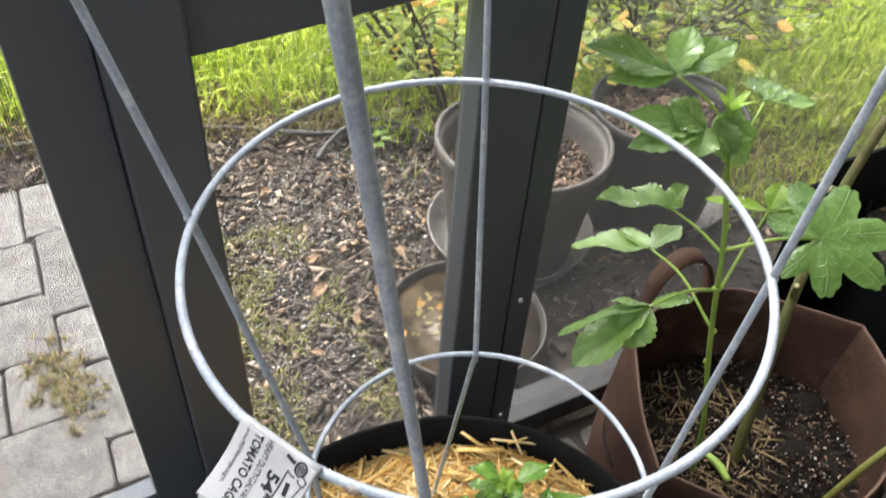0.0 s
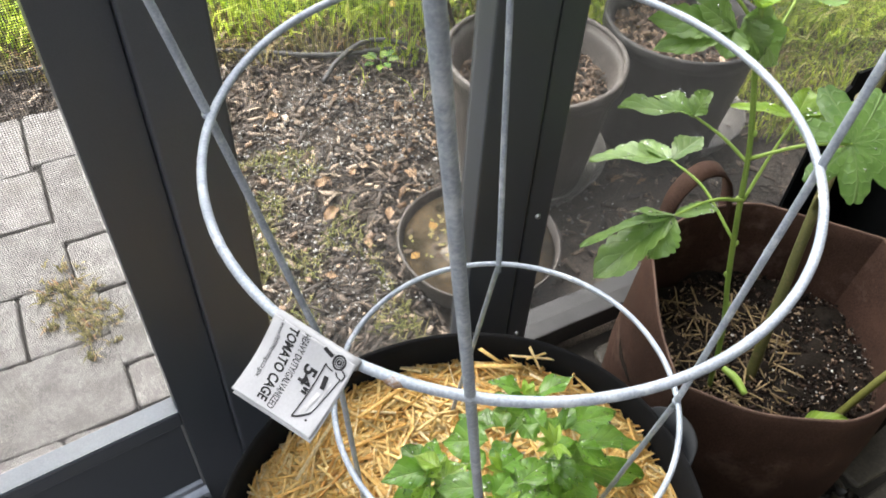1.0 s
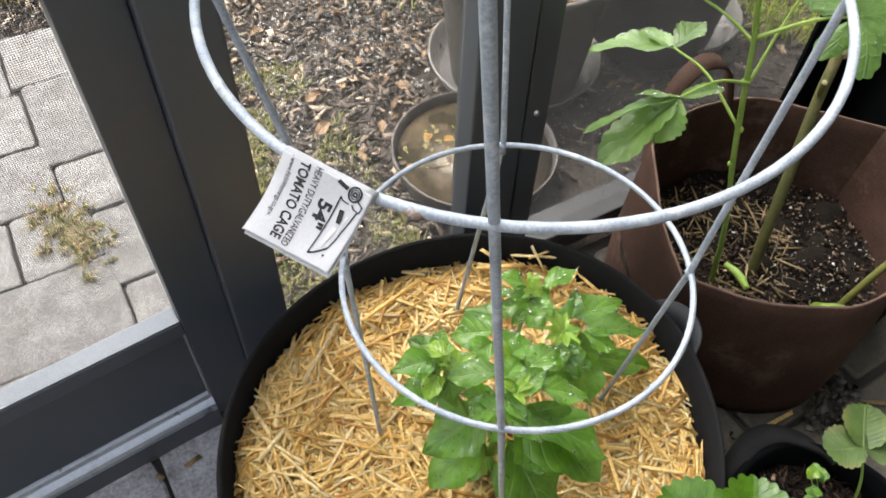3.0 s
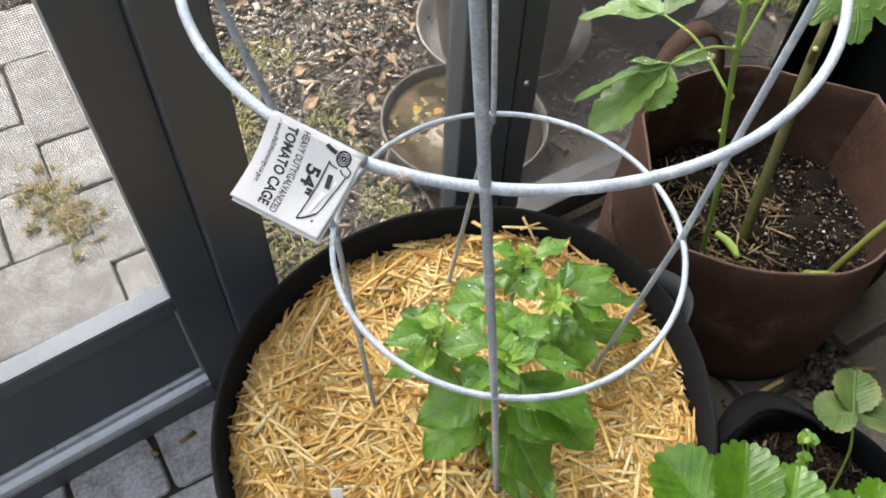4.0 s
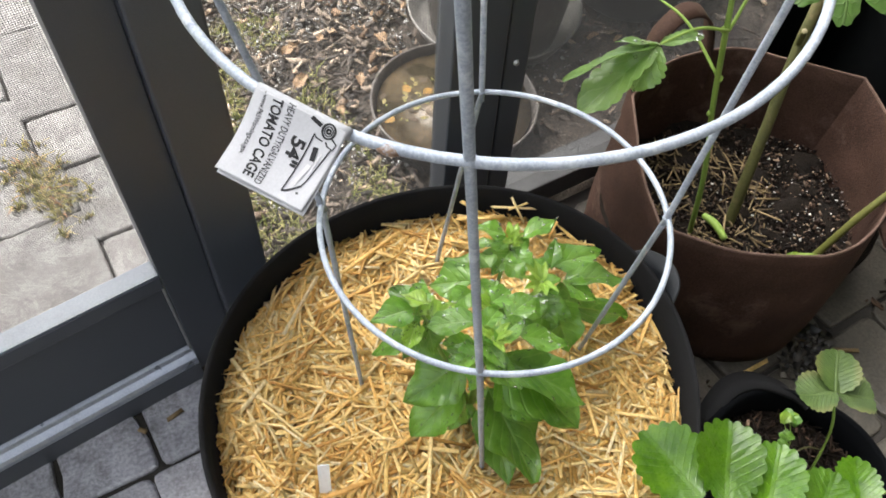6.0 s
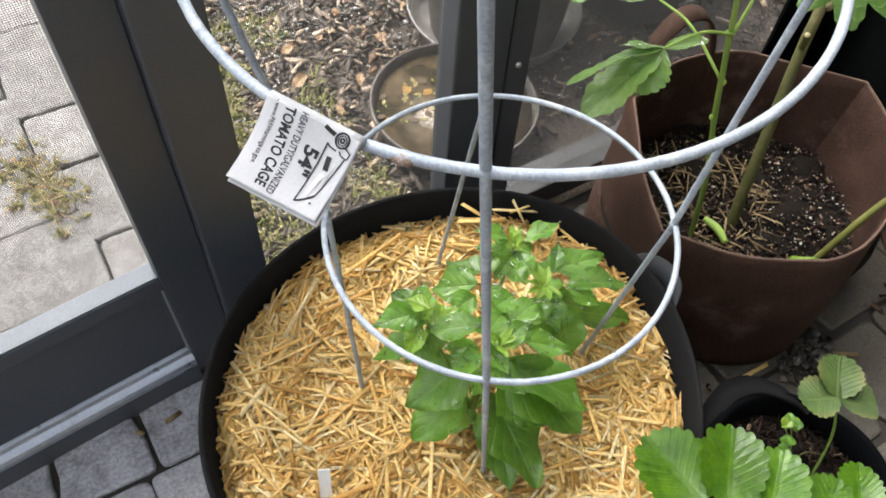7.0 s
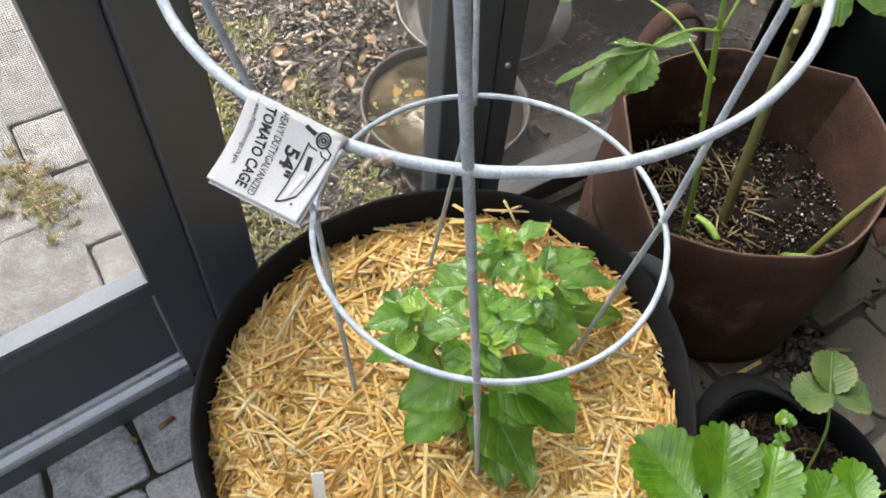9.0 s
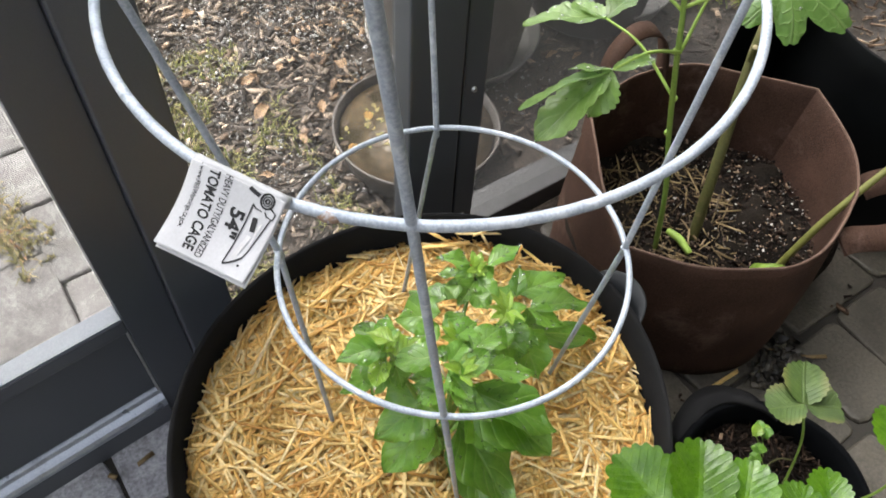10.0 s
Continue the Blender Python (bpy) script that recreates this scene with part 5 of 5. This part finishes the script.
for line in (
    [(0.437, -0.140, 0.10), (0.452, -0.115, 0.19), (0.443, -0.089, 0.258)],
    [(0.405, -0.165, 0.10), (0.32, -0.150, 0.23), (0.225, -0.120, 0.300)],
    [(0.410, -0.170, 0.10), (0.35, -0.170, 0.23), (0.264, -0.148, 0.292)],
    [(0.415, -0.175, 0.10), (0.36, -0.185, 0.22), (0.300, -0.177, 0.283)],
    [(0.425, -0.175, 0.10), (0.41, -0.200, 0.19), (0.385, -0.196, 0.238)],
    [(0.435, -0.175, 0.10), (0.46, -0.200, 0.20), (0.470, -0.200, 0.272)],
):
    stem(strawberry, line, 0.0017, 0.0014, STEM_GREEN, "leaf_stalk")
stem(strawberry, [(0.40, -0.110, 0.15), (0.43, -0.112, 0.162), (0.455, -0.125, 0.15)], 0.0011, 0.0009, STEM_OLD, "runner")
clover = tagged(holder("clover_weed", 0.42, -0.09, 0.11), "tiny bright green clover weeds in the pot", "weed")
for cx, cy in ((0.428, -0.078), (0.412, -0.100), (0.440, -0.072)):
    stem(clover, [(cx + 0.01, cy - 0.03, 0.10), (cx + 0.004, cy - 0.012, 0.145), (cx, cy, 0.166)], 0.0009, 0.0007, STEM_YOUNG)
for k in range(24):
    a, (cx, cy) = k * 2.1, ((0.428, -0.078), (0.412, -0.100), (0.440, -0.072))[k % 3]
    b = Vector((cx + 0.006 * math.cos(k), cy + 0.006 * math.sin(k), 0.165 + 0.004 * (k % 4)))
    under(leaf("leaf", b, b + Vector((0.012 * math.cos(a), 0.012 * math.sin(a), 0.002)), 0.011, LEAF_YOUNG_OR_BACKLIT if k % 3 == 0 else PEPPER, None, peak=0.6, blunt=0.6), clover)

# ---- the tall black pot further along ----
far_pot = tagged(holder("black_pot", 1.13, 0.21, 0), "large blue-black grow pot with dry soil", "plant pot")
felt_pot("bag", (1.088, 0.205), 0.212, 0.195, 0.355, FELT_NAVY_SHADED, far_pot, 0.005, 0.03, 9.0)
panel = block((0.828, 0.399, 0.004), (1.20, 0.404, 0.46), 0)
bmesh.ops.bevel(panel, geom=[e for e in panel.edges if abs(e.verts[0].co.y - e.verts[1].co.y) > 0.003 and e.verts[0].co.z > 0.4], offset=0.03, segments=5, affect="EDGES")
under(part("back_panel", panel, FELT_NAVY_SHADED, None, "back of the bag standing up against the screen"), far_pot)
far_soil = soil_disc("potting_soil", (1.088, 0.205), 0.205, 0.205, 0.318, "dry brown soil with straw bits in the black pot", SOIL_WET)
litter("dry_litter", 520, (1.088, 0.205), 0.19, 0.19, 0.322, ((0.003, 0.0015, 0.001), (0.026, 0.0035, 0.003)), LITTER, far_soil, 31, 0.25)

# ---- outside: buckets, saucers ----
def bucket(name, centre, r_top, r_low, height, material, label, z=0.0, rim=0.006, tilt=0.0):
    ob = tagged(holder(name, centre[0], centre[1], z), label, "plant pot")
    rows = [(r_low - 0.004, 0.0), (r_low, 0.006)] + [(r_low + (r_top - r_low) * k / 6, height * k / 6) for k in range(1, 6)]
    rows += [(r_top - 0.001, height - 0.02), (r_top - 0.002, height - 0.004)]
    lip = [(r_top - 0.0005, height - 0.028), (r_top + rim, height - 0.027), (r_top + rim, height - 0.003), (r_top + rim * 0.5, height), (r_top - 0.003, height - 0.001), (r_top - 0.004, height - 0.006)]
    rows += [(r_top - 0.004 - 0.01 * k, height - 0.03 * k) for k in range(1, 4)]
    body = under(lathe("body", rows, (centre[0], centre[1], z), material, None, "", 64, 0.01, centre[0] * 7), ob)
    under(lathe("rim", lip, (centre[0], centre[1], z), material, None, "", 64, 0.01, centre[0] * 7, False), body)
    return ob


def saucer(name, centre, r, label, material=SAUCER, z=-0.008, height=0.045):
    rows = [(r * 0.86, 0.0), (r * 0.88, 0.003), (r * 0.95, height * 0.7), (r, height), (r - 0.002, height + 0.002), (r - 0.005, height), (r * 0.93, height * 0.6), (r * 0.86, 0.006), (r * 0.4, 0.005)]
    return tagged(lathe(name, rows, (centre[0], centre[1], z), material, None, "", 64, 0.012, r * 31), label, "saucer")


saucer("pot_saucer", (0.650, 0.888), 0.178, "grey plastic saucer under a bucket of chips")
near_bucket = bucket("bucket", (0.638, 0.866), 0.166, 0.128, 0.275, BUCKET, "grey-brown plastic bucket half full of wood chips", 0.0)
chips_soil = soil_disc("wood_chip_fill", (0.638, 0.866), 0.150, 0.150, 0.205, "dry tan wood chips and leaves in the bucket", SOIL_WET)
litter("chips", 1500, (0.638, 0.866), 0.142, 0.142, 0.210, ((0.005, 0.003, 0.001), (0.019, 0.009, 0.003)), LITTER, chips_soil, 41, 0.5)
saucer("pot_saucer", (1.03, 0.868), 0.165, "pale plastic saucer beneath the dark pot")
dark_pot = bucket("dark_pot", (0.965, 0.835), 0.155, 0.122, 0.285, BUCKET_DARK, "dark plastic pot full of leaf litter standing on a saucer", 0.0)
dark_fill = soil_disc("leaf_litter_fill", (0.965, 0.835), 0.146, 0.146, 0.235, "dry leaf litter and twigs in the dark pot", SOIL_WET)
litter("litter", 1200, (0.965, 0.835), 0.136, 0.136, 0.239, ((0.004, 0.002, 0.001), (0.034, 0.011, 0.004)), LITTER, dark_fill, 42, 0.5)
water_tray = saucer("water_saucer", (0.425, 0.672), 0.150, "deep grey-brown saucer holding murky rainwater", BUCKET, -0.004, 0.062)
water = lathe("standing_water", [(0.10, 0.030), (0.136, 0.044), (0.138, 0.046), (0.02, 0.046)], (0.425, 0.672, -0.004), WATER, None, "", 64)
tagged(water, "still brown rainwater in the saucer", "water", kind="stuff")
for k in range(64):
    a, r = k * 2.4, 0.02 + 0.10 * ((k * 37) % 16) / 16
    c = Vector((0.395 + r * math.cos(a) * 0.82, 0.712 + r * math.sin(a) * 0.50, 0.0428 + 0.0004 * (k % 4)))
    big = k % 11 == 3
    size = 0.022 if big else 0.009 + 0.006 * (k % 3)
    ob = leaf("fallen_leaf", c, c + Vector((size * math.cos(k * 1.9), size * math.sin(k * 1.9), 0.001)), size * (0.75 if big else 0.5), YELLOW_LEAF if big else (MOSS, DRY_WEED, TWIG)[k % 3], None, 0.1, 0.02, 0.03, nu=8)
    tagged(ob, "orange-yellow leaf floating in the saucer" if big else "small sodden olive leaf floating in the saucer", "leaf", "leaves in the saucer")

# drip hose along the lawn edge
hose = tagged(tube("drip_hose", smooth_line([(-1.4, 1.75, 0.004), (-0.6, 1.66, 0.006), (-0.285, 1.615, 0.010), (0.125, 1.535, 0.010), (0.404, 1.395, 0.010), (0.62, 1.33, 0.010), (0.80, 1.17, 0.008)], 8), 0.0065, HOSE), "black drip hose lying along the lawn edge", "hose")
hose_b = tagged(tube("drip_hose", smooth_line([(0.37, 1.30, 0.006), (0.43, 1.35, 0.018), (0.52, 1.385, 0.026), (0.61, 1.33, 0.022), (0.67, 1.24, 0.006)], 8), 0.006, HOSE), "short curled black hose end on the mulch", "hose")


# ---- mulch, weeds, lawn, shrub ----
def scatter(name, n, x0, x1, y0, y1, size, material, label, category, seed, keep, flat=0.35, z=0.0):
    g = np.random.default_rng(seed)
    x, y = x0 + (x1 - x0) * g.random(n), y0 + (y1 - y0) * g.random(n)
    ok = np.array([keep(p, q) for p, q in zip(x, y)])
    x, y = x[ok], y[ok]
    m = len(x)
    k = g.random((m, 1)) ** 2.2
    s = (np.array(size[0]) * (1 - k) + np.array(size[1]) * k) * (0.7 + 0.6 * g.random((m, 3)))
    t = np.stack([g.random(m) * 6.28, g.normal(0, flat, m), g.normal(0, flat, m)], 1)
    return tagged(heap(name, np.stack([x, y, z - 0.006 + g.random(m) * 0.009], 1), s, t, material, None, 0.9, 0, g), label, category, kind="stuff")


def lawn_edge(x):
    return 1.62 - 0.10 * max(0, min(1, (x + 0.3) / 0.4)) - 0.22 * max(0, min(1, (x - 0.1) / 0.6)) - 0.45 * max(0, min(1, (x - 0.8) / 0.7)) - 0.2 * max(0, x - 1.5)


def on_mulch(x, y):
    return not (x > 0.45 and y < 0.98 and noise.noise(Vector((x * 90, y * 90, 1))) < 0.16) and y < lawn_edge(x) + 0.13 and not (x < -0.04 and y < 1.455) and math.hypot(x - 0.425, y - 0.672) > 0.13 and math.hypot(x - 0.65, y - 0.888) > 0.16


scatter("bark_mulch", 34000, -0.6, 2.2, 0.49, 1.76, ((0.004, 0.0022, 0.0014), (0.036, 0.0085, 0.0032)), CHIPS, "shredded dark bark mulch on wet ground", "mulch", 51, on_mulch)
scatter("gravel", 9000, -0.02, 1.0, 0.62, 1.45, ((0.0018, 0.0018, 0.0014), (0.0065, 0.005, 0.003)), PERLITE, "pale grit scattered over the mulch", "gravel", 52, lambda x, y: on_mulch(x, y) and noise.noise(Vector((x * 4, y * 4, 9))) > -0.05, 0.6, 0.003)
scatter("wood_chips", 420, 0.0, 1.4, 0.55, 1.4, ((0.007, 0.005, 0.002), (0.024, 0.012, 0.004)), CHIPS_TAN, "pale tan wood chips over the mulch", "wood chips", 53, on_mulch, 0.3, 0.004)
scatter("leaf_litter", 420, 0.22, 0.60, 0.72, 1.40, ((0.006, 0.004, 0.0012), (0.024, 0.013, 0.003)), LITTER_TAN, "curled tan leaf litter beside the bucket", "leaf litter", 54, lambda x, y: on_mulch(x, y) and math.hypot((x - 0.44) / 0.16, (y - 1.08) / 0.30) < 0.75 + 0.6 * noise.noise(Vector((x * 9, y * 9, 4))), 0.45, 0.005)


def tufts(name, n, x0, x1, y0, y1, tall, wide, material, label, category, seed, keep, lean=0.5, z=-0.01):
    """Blades of grass, each of two bent halves."""
    g = np.random.default_rng(seed)
    x, y = x0 + (x1 - x0) * g.random(n), y0 + (y1 - y0) * g.random(n)
    ok = np.array([keep(p, q) for p, q in zip(x, y)])
    x, y = x[ok], y[ok]
    m = len(x)
    h = tall[0] + (tall[1] - tall[0]) * g.random(m) ** 1.6
    a = g.random(m) * 2 * math.pi
    b = a + math.pi / 2 + g.normal(0, 0.4, m)
    tip = lean * (0.3 + g.random(m)) * h
    w = wide * (0.6 + 0.8 * g.random(m)) / 2
    base = np.stack([x, y, np.full(m, z)], 1)
    sv = np.stack([np.cos(a), np.sin(a), np.zeros(m)], 1) * w[:, None]
    bv = np.stack([np.cos(b), np.sin(b), np.zeros(m)], 1)
    up = np.array((0, 0, 1.0))
    mid = base + bv * (0.3 * tip)[:, None] + up * (0.6 * h)[:, None]
    end = base + bv * tip[:, None] + up * (h * (1 - 0.25 * lean))[:, None]
    v = np.stack([base - sv, base + sv, mid - sv * 0.8, mid + sv * 0.8, end], 1).reshape(-1, 3)
    data = bpy.data.meshes.new(name)
    data.vertices.add(5 * m)
    data.vertices.foreach_set("co", v.reshape(-1))
    loops = (np.array((0, 1, 3, 2, 2, 3, 4))[None] + 5 * np.arange(m)[:, None]).reshape(-1)
    data.loops.add(len(loops))
    data.loops.foreach_set("vertex_index", loops)
    data.polygons.add(2 * m)
    data.polygons.foreach_set("loop_start", (np.array((0, 4))[None] + 7 * np.arange(m)[:, None]).reshape(-1))
    data.update(calc_edges=True)
    return tagged(link(name, data, material), label, category, kind="stuff")


def on_lawn(x, y):
    return y > lawn_edge(x) + 0.075 + 0.06 * noise.noise(Vector((x * 6, y * 6, 2)))


tufts("lawn", 46000, -1.3, 3.4, 0.9, 3.0, (0.03, 0.16), 0.0090, GRASS, "long bright green lawn grass", "grass", 61, on_lawn, 0.95)
tufts("far_lawn", 22000, -3.0, 6.5, 3.0, 7.0, (0.05, 0.15), 0.010, GRASS, "lawn grass further out", "grass", 62, on_lawn, 0.6)
tufts("edge_grass", 24000, -1.0, 2.2, 0.9, 1.85, (0.015, 0.085), 0.005, DRY_WEED, "dry yellowing grass at the lawn edge", "grass", 66, lambda x, y: -0.03 < y - lawn_edge(x) - 0.06 * noise.noise(Vector((x * 7, y * 7, 6))) < 0.16, 0.9)
tufts("weeds", 5200, -0.03, 0.26, 0.50, 1.12, (0.006, 0.026), 0.0032, MOSS, "low mossy weeds beside the pavers", "weeds", 63, lambda x, y: noise.noise(Vector((x * 9, y * 9, 5))) > 0.02 - 0.3 * (x < 0.10), 1.2, -0.004)
tufts("joint_weed", 2600, -0.34, -0.17, 0.72, 1.0, (0.005, 0.022), 0.0040, DRY_WEED, "dry tufted weed growing from the paver joint", "weeds", 64, lambda x, y: math.hypot((x + 0.252 - 0.25 * (0.86 - y)) / 0.042, (y - 0.86) / 0.085) < 0.9 + 1.3 * noise.noise(Vector((x * 45, y * 45, 0))), 1.5, 0.0)
tufts("sparse_grass", 5200, 1.0, 2.4, 0.50, 1.12, (0.02, 0.10), 0.0045, GRASS, "sparse grass and weeds behind the screen", "grass", 67, lambda x, y: y > 0.70 - 0.12 * (x - 1.3) + 0.18 * noise.noise(Vector((x * 5, y * 5, 7))) and math.hypot(x - 1.03, y - 0.868) > 0.2, 0.9)
tufts("dry_grass", 5200, 1.0, 2.4, 0.50, 1.12, (0.015, 0.07), 0.0045, DRY_WEED, "dry flattened grass behind the screen", "grass", 68, lambda x, y: y > 0.62 - 0.12 * (x - 1.3) + 0.18 * noise.noise(Vector((x * 5, y * 5, 4))) and math.hypot(x - 1.03, y - 0.868) > 0.2, 1.3)
tufts("edge_weeds", 900, 0.45, 0.85, 1.15, 1.42, (0.02, 0.11), 0.004, GRASS, "grass tufts behind the bucket", "grass", 65, lambda x, y: noise.noise(Vector((x * 8, y * 8, 3))) > 0.25, 0.7)

def crown(spots, seed):
    """Small leaves in twos and threes round the twig ends."""
    g = np.random.default_rng(seed)
    verts, faces = [], []
    for s in spots:
        for q in range(3):
            a, t = g.random() * 6.28, g.normal(0, 0.5)
            d = Vector((math.cos(a), math.sin(a), 0.5 * t)).normalized()
            w = d.cross(Vector((g.normal(0, 0.4), g.normal(0, 0.4), 1))).normalized()
            n = d.cross(w)
            length = 0.022 + 0.018 * g.random()
            c = s + Vector((g.normal(0, 0.015), g.normal(0, 0.015), g.normal(0, 0.012)))
            k = len(verts)
            verts += [c, c + d * length * 0.3 + w * length * 0.27 + n * 0.003, c + d * length * 0.75 + w * length * 0.24 + n * 0.002, c + d * length, c + d * length * 0.75 - w * length * 0.24 + n * 0.002, c + d * length * 0.3 - w * length * 0.27 + n * 0.003]
            faces += [(k, k + 1, k + 2, k + 3), (k, k + 3, k + 4, k + 5)]
    return verts, faces


def build_shrub(x, y, branches, reach, tall, seed, material, label):
    """Several bent branches from one foot, with twigs and a loose crown."""
    ob = tagged(holder("shrub", x, y, 0), label, "shrub")
    spots, g = [], np.random.default_rng(seed)
    for k in range(branches):
        a = k * 2.4 + 0.3
        out, high = reach[0] + (reach[1] - reach[0]) * g.random(), tall[0] + (tall[1] - tall[0]) * g.random()
        base = Vector((x + 0.05 * math.cos(a), y + 0.05 * math.sin(a), -0.02))
        end = base + Vector((out * math.cos(a), out * math.sin(a), high))
        mid = base.lerp(end, 0.5) + Vector((0.03 * math.sin(k), 0.03 * math.cos(k), 0.08))
        line = smooth_line([base, mid, end], 8)
        under(tube("branch", line, [0.007 - 0.0055 * i / (len(line) - 1) for i in range(len(line))], BARK, sides=7, wobble=0.2), ob)
        for i in range(4, len(line)):
            for q in range(3):
                off = Vector((g.normal(0, 0.07), g.normal(0, 0.07), g.normal(0.01, 0.05)))
                spots.append(line[i] + off)
                if q == 0:
                    under(tube("twig", [line[i], line[i] + off * 0.5 + Vector((0, 0, 0.01)), line[i] + off], [0.002, 0.0016, 0.001], BARK, sides=5), ob)
    tagged(under(raw("crown", *crown(spots, seed + 1), material), ob), "small loose leaves", kind="stuff")


build_shrub(0.80, 1.42, 16, (0.25, 0.70), (0.35, 0.70), 71, SHRUB_LEAF, "open shrub with small yellowing leaves at the lawn edge")
build_shrub(1.42, 1.38, 13, (0.20, 0.55), (0.28, 0.58), 75, SHRUB_DULL, "low shrub with dull olive leaves on the lawn")

# single curled leaves that stand out on the mulch
for k, (x, y, a, n, w) in enumerate(((0.222, 0.973, 0.3, 0.040, 0.026), (0.205, 0.876, 0.6, 0.046, 0.030), (0.418, 0.913, 1.9, 0.034, 0.026), (0.205, 1.221, 0.2, 0.034, 0.022), (0.319, 0.828, 1.2, 0.034, 0.020), (0.255, 0.775, 1.5, 0.026, 0.018), (0.300, 0.975, 0.8, 0.022, 0.016), (0.175, 0.735, 2.6, 0.030, 0.016), (0.775, 0.735, 0.1, 0.034, 0.014), (0.820, 0.705, 0.2, 0.030, 0.012))):
    tip = (x + n * math.cos(a), y + n * math.sin(a), 0.008)
    tagged(leaf("fallen_leaf", (x, y, 0.006), tip, w, LITTER_TAN, None, 0.5, 0.10, 0.14, peak=0.45, seed=k, nu=10), "dry tan curled leaf lying on dark mulch", "leaf", "leaves on the mulch")
seedling = tagged(holder("weed_seedling", 0.515, 1.300, 0), "small bright green weed seedling beside the hose", "weed")
for k in range(9):
    a = k * 2.4
    q = Vector((0.515 + 0.016 * math.cos(a), 1.300 + 0.016 * math.sin(a), 0.018 + 0.004 * (k % 3)))
    under(leaf("leaf", q, q + Vector((0.030 * math.cos(a), 0.030 * math.sin(a), 0.006)), 0.018, LEAF_YOUNG_OR_BACKLIT if k % 2 else PEPPER, None, peak=0.5, seed=k, nu=8), seedling)
stem(seedling, [(0.515, 1.300, -0.01), (0.517, 1.301, 0.010), (0.515, 1.300, 0.022)], 0.0015, 0.0012, STEM_YOUNG)

# ---- small litter on the floor ----
for k, (x, y, a, n, gold) in enumerate(((-0.205, 0.372, 0.2, 0.024, False), (0.546, 0.026, -0.04, 0.077, True), (0.655, 0.023, 0.04, 0.030, False), (0.699, -0.020, -0.55, 0.050, False), (-0.25, 0.372, -0.9, 0.012, False), (0.40, 0.03, -0.5, 0.04, False))):
    tagged(heap("straw_stalk", [(x, y, 0.005)], [(n, 0.006, 0.002)], [(a, 0, 0.3)], STRAW if gold else STRAW_DULL, None, 0.2, 0, np.random.default_rng(k)), "loose straw stalk lying on the pavers", "straw", "straw on the floor")
scatter("floor_debris", 500, 0.30, 0.9, -0.2, 0.42, ((0.003, 0.002, 0.001), (0.02, 0.008, 0.004)), CHIPS_DARK, "dark leaf crumbs on the damp floor", "debris", 81, lambda x, y: noise.noise(Vector((x * 7, y * 7, 8))) > 0.15, 0.3, 0.006)

clump = scatter("wet_leaf_clump", 620, 0.585, 0.70, -0.05, 0.045, ((0.004, 0.003, 0.0006), (0.020, 0.013, 0.0012)), CLUMP, "dark sodden leaf clump beside the grow bag", "debris", 82, lambda x, y: math.hypot((x - 0.64) / 0.05, y / 0.04) < 1 + 0.5 * noise.noise(Vector((x * 30, y * 30, 2))), 0.35, 0.008)

# ---- pavers, inside and outside ----
floor = tagged(raw("floor", [(-2.5, -3, -0.007), (3, -3, -0.007), (3, WALL + 0.01, -0.007), (-2.5, WALL + 0.01, -0.007)], [(0, 1, 2, 3)], SAND), "damp grey concrete pavers under the pots", "floor", kind="structure")
pavement = tagged(raw("pavement", [(-2.2, WALL + 0.01, -0.009), (-0.04, WALL + 0.01, -0.009), (-0.04, 1.46, -0.009), (-2.2, 1.46, -0.009)], [(0, 1, 2, 3)], SAND), "pale worn concrete pavers outside the screen door", "pavement", kind="structure")
pr = random.Random(3)
row_edges = [0.414, 0.313, 0.160, 0.012, -0.142, -0.296, -0.450, -0.604, -0.758]
for r in range(len(row_edges) - 1):
    x = -0.72 + (0.0, 0.09, 0.03, 0.16, 0.05, 0.12, 0.02, 0.1)[r]
    if r == 0:
        x = -0.615
    while x < 1.5:
        w = (0.123, 0.123, 0.246, 0.246)[pr.randrange(4)] if r else 0.123
        if r == 2:
            w = 0.20
        # right of the pot: the copy with shade in its colour
        paver(floor, x, x + w, row_edges[r + 1], row_edges[r], 0.0, PAVER_SOAKED_SHADED if x + w / 2 > 0.28 else PAVER_WET, pr, 0.05, 1.7)
        x += w
for rows, x_from, x_to in (([0.44, 0.622, 0.790, 0.938, 1.10, 1.262, 1.455], -1.4, None), ([0.44, 0.622, 0.715, 0.890, 1.033, 1.280, 1.455], None, -0.045)):
    for r in range(6):
        seam = (-0.205, -0.205, -0.215, -0.246, -0.255, -0.268)[r]
        if x_from is None:
            paver(pavement, seam, x_to, rows[r], rows[r + 1], 0.0, PAVER_PALE, pr, 0.05, 0.9)
        else:
            cuts = [seam] + [[-0.318, -0.56], [-0.43, -0.62], [-0.342, -0.50], [-0.49, -0.62], [-0.50, -0.70], [-0.44, -0.68]][r]
            while cuts[-1] > x_from:
                cuts.append(cuts[-1] - 0.2)
            for a, b in zip(cuts, cuts[1:]):
                paver(pavement, b, a, rows[r], rows[r + 1], 0.0, PAVER_PALE, pr, 0.05, 0.9)
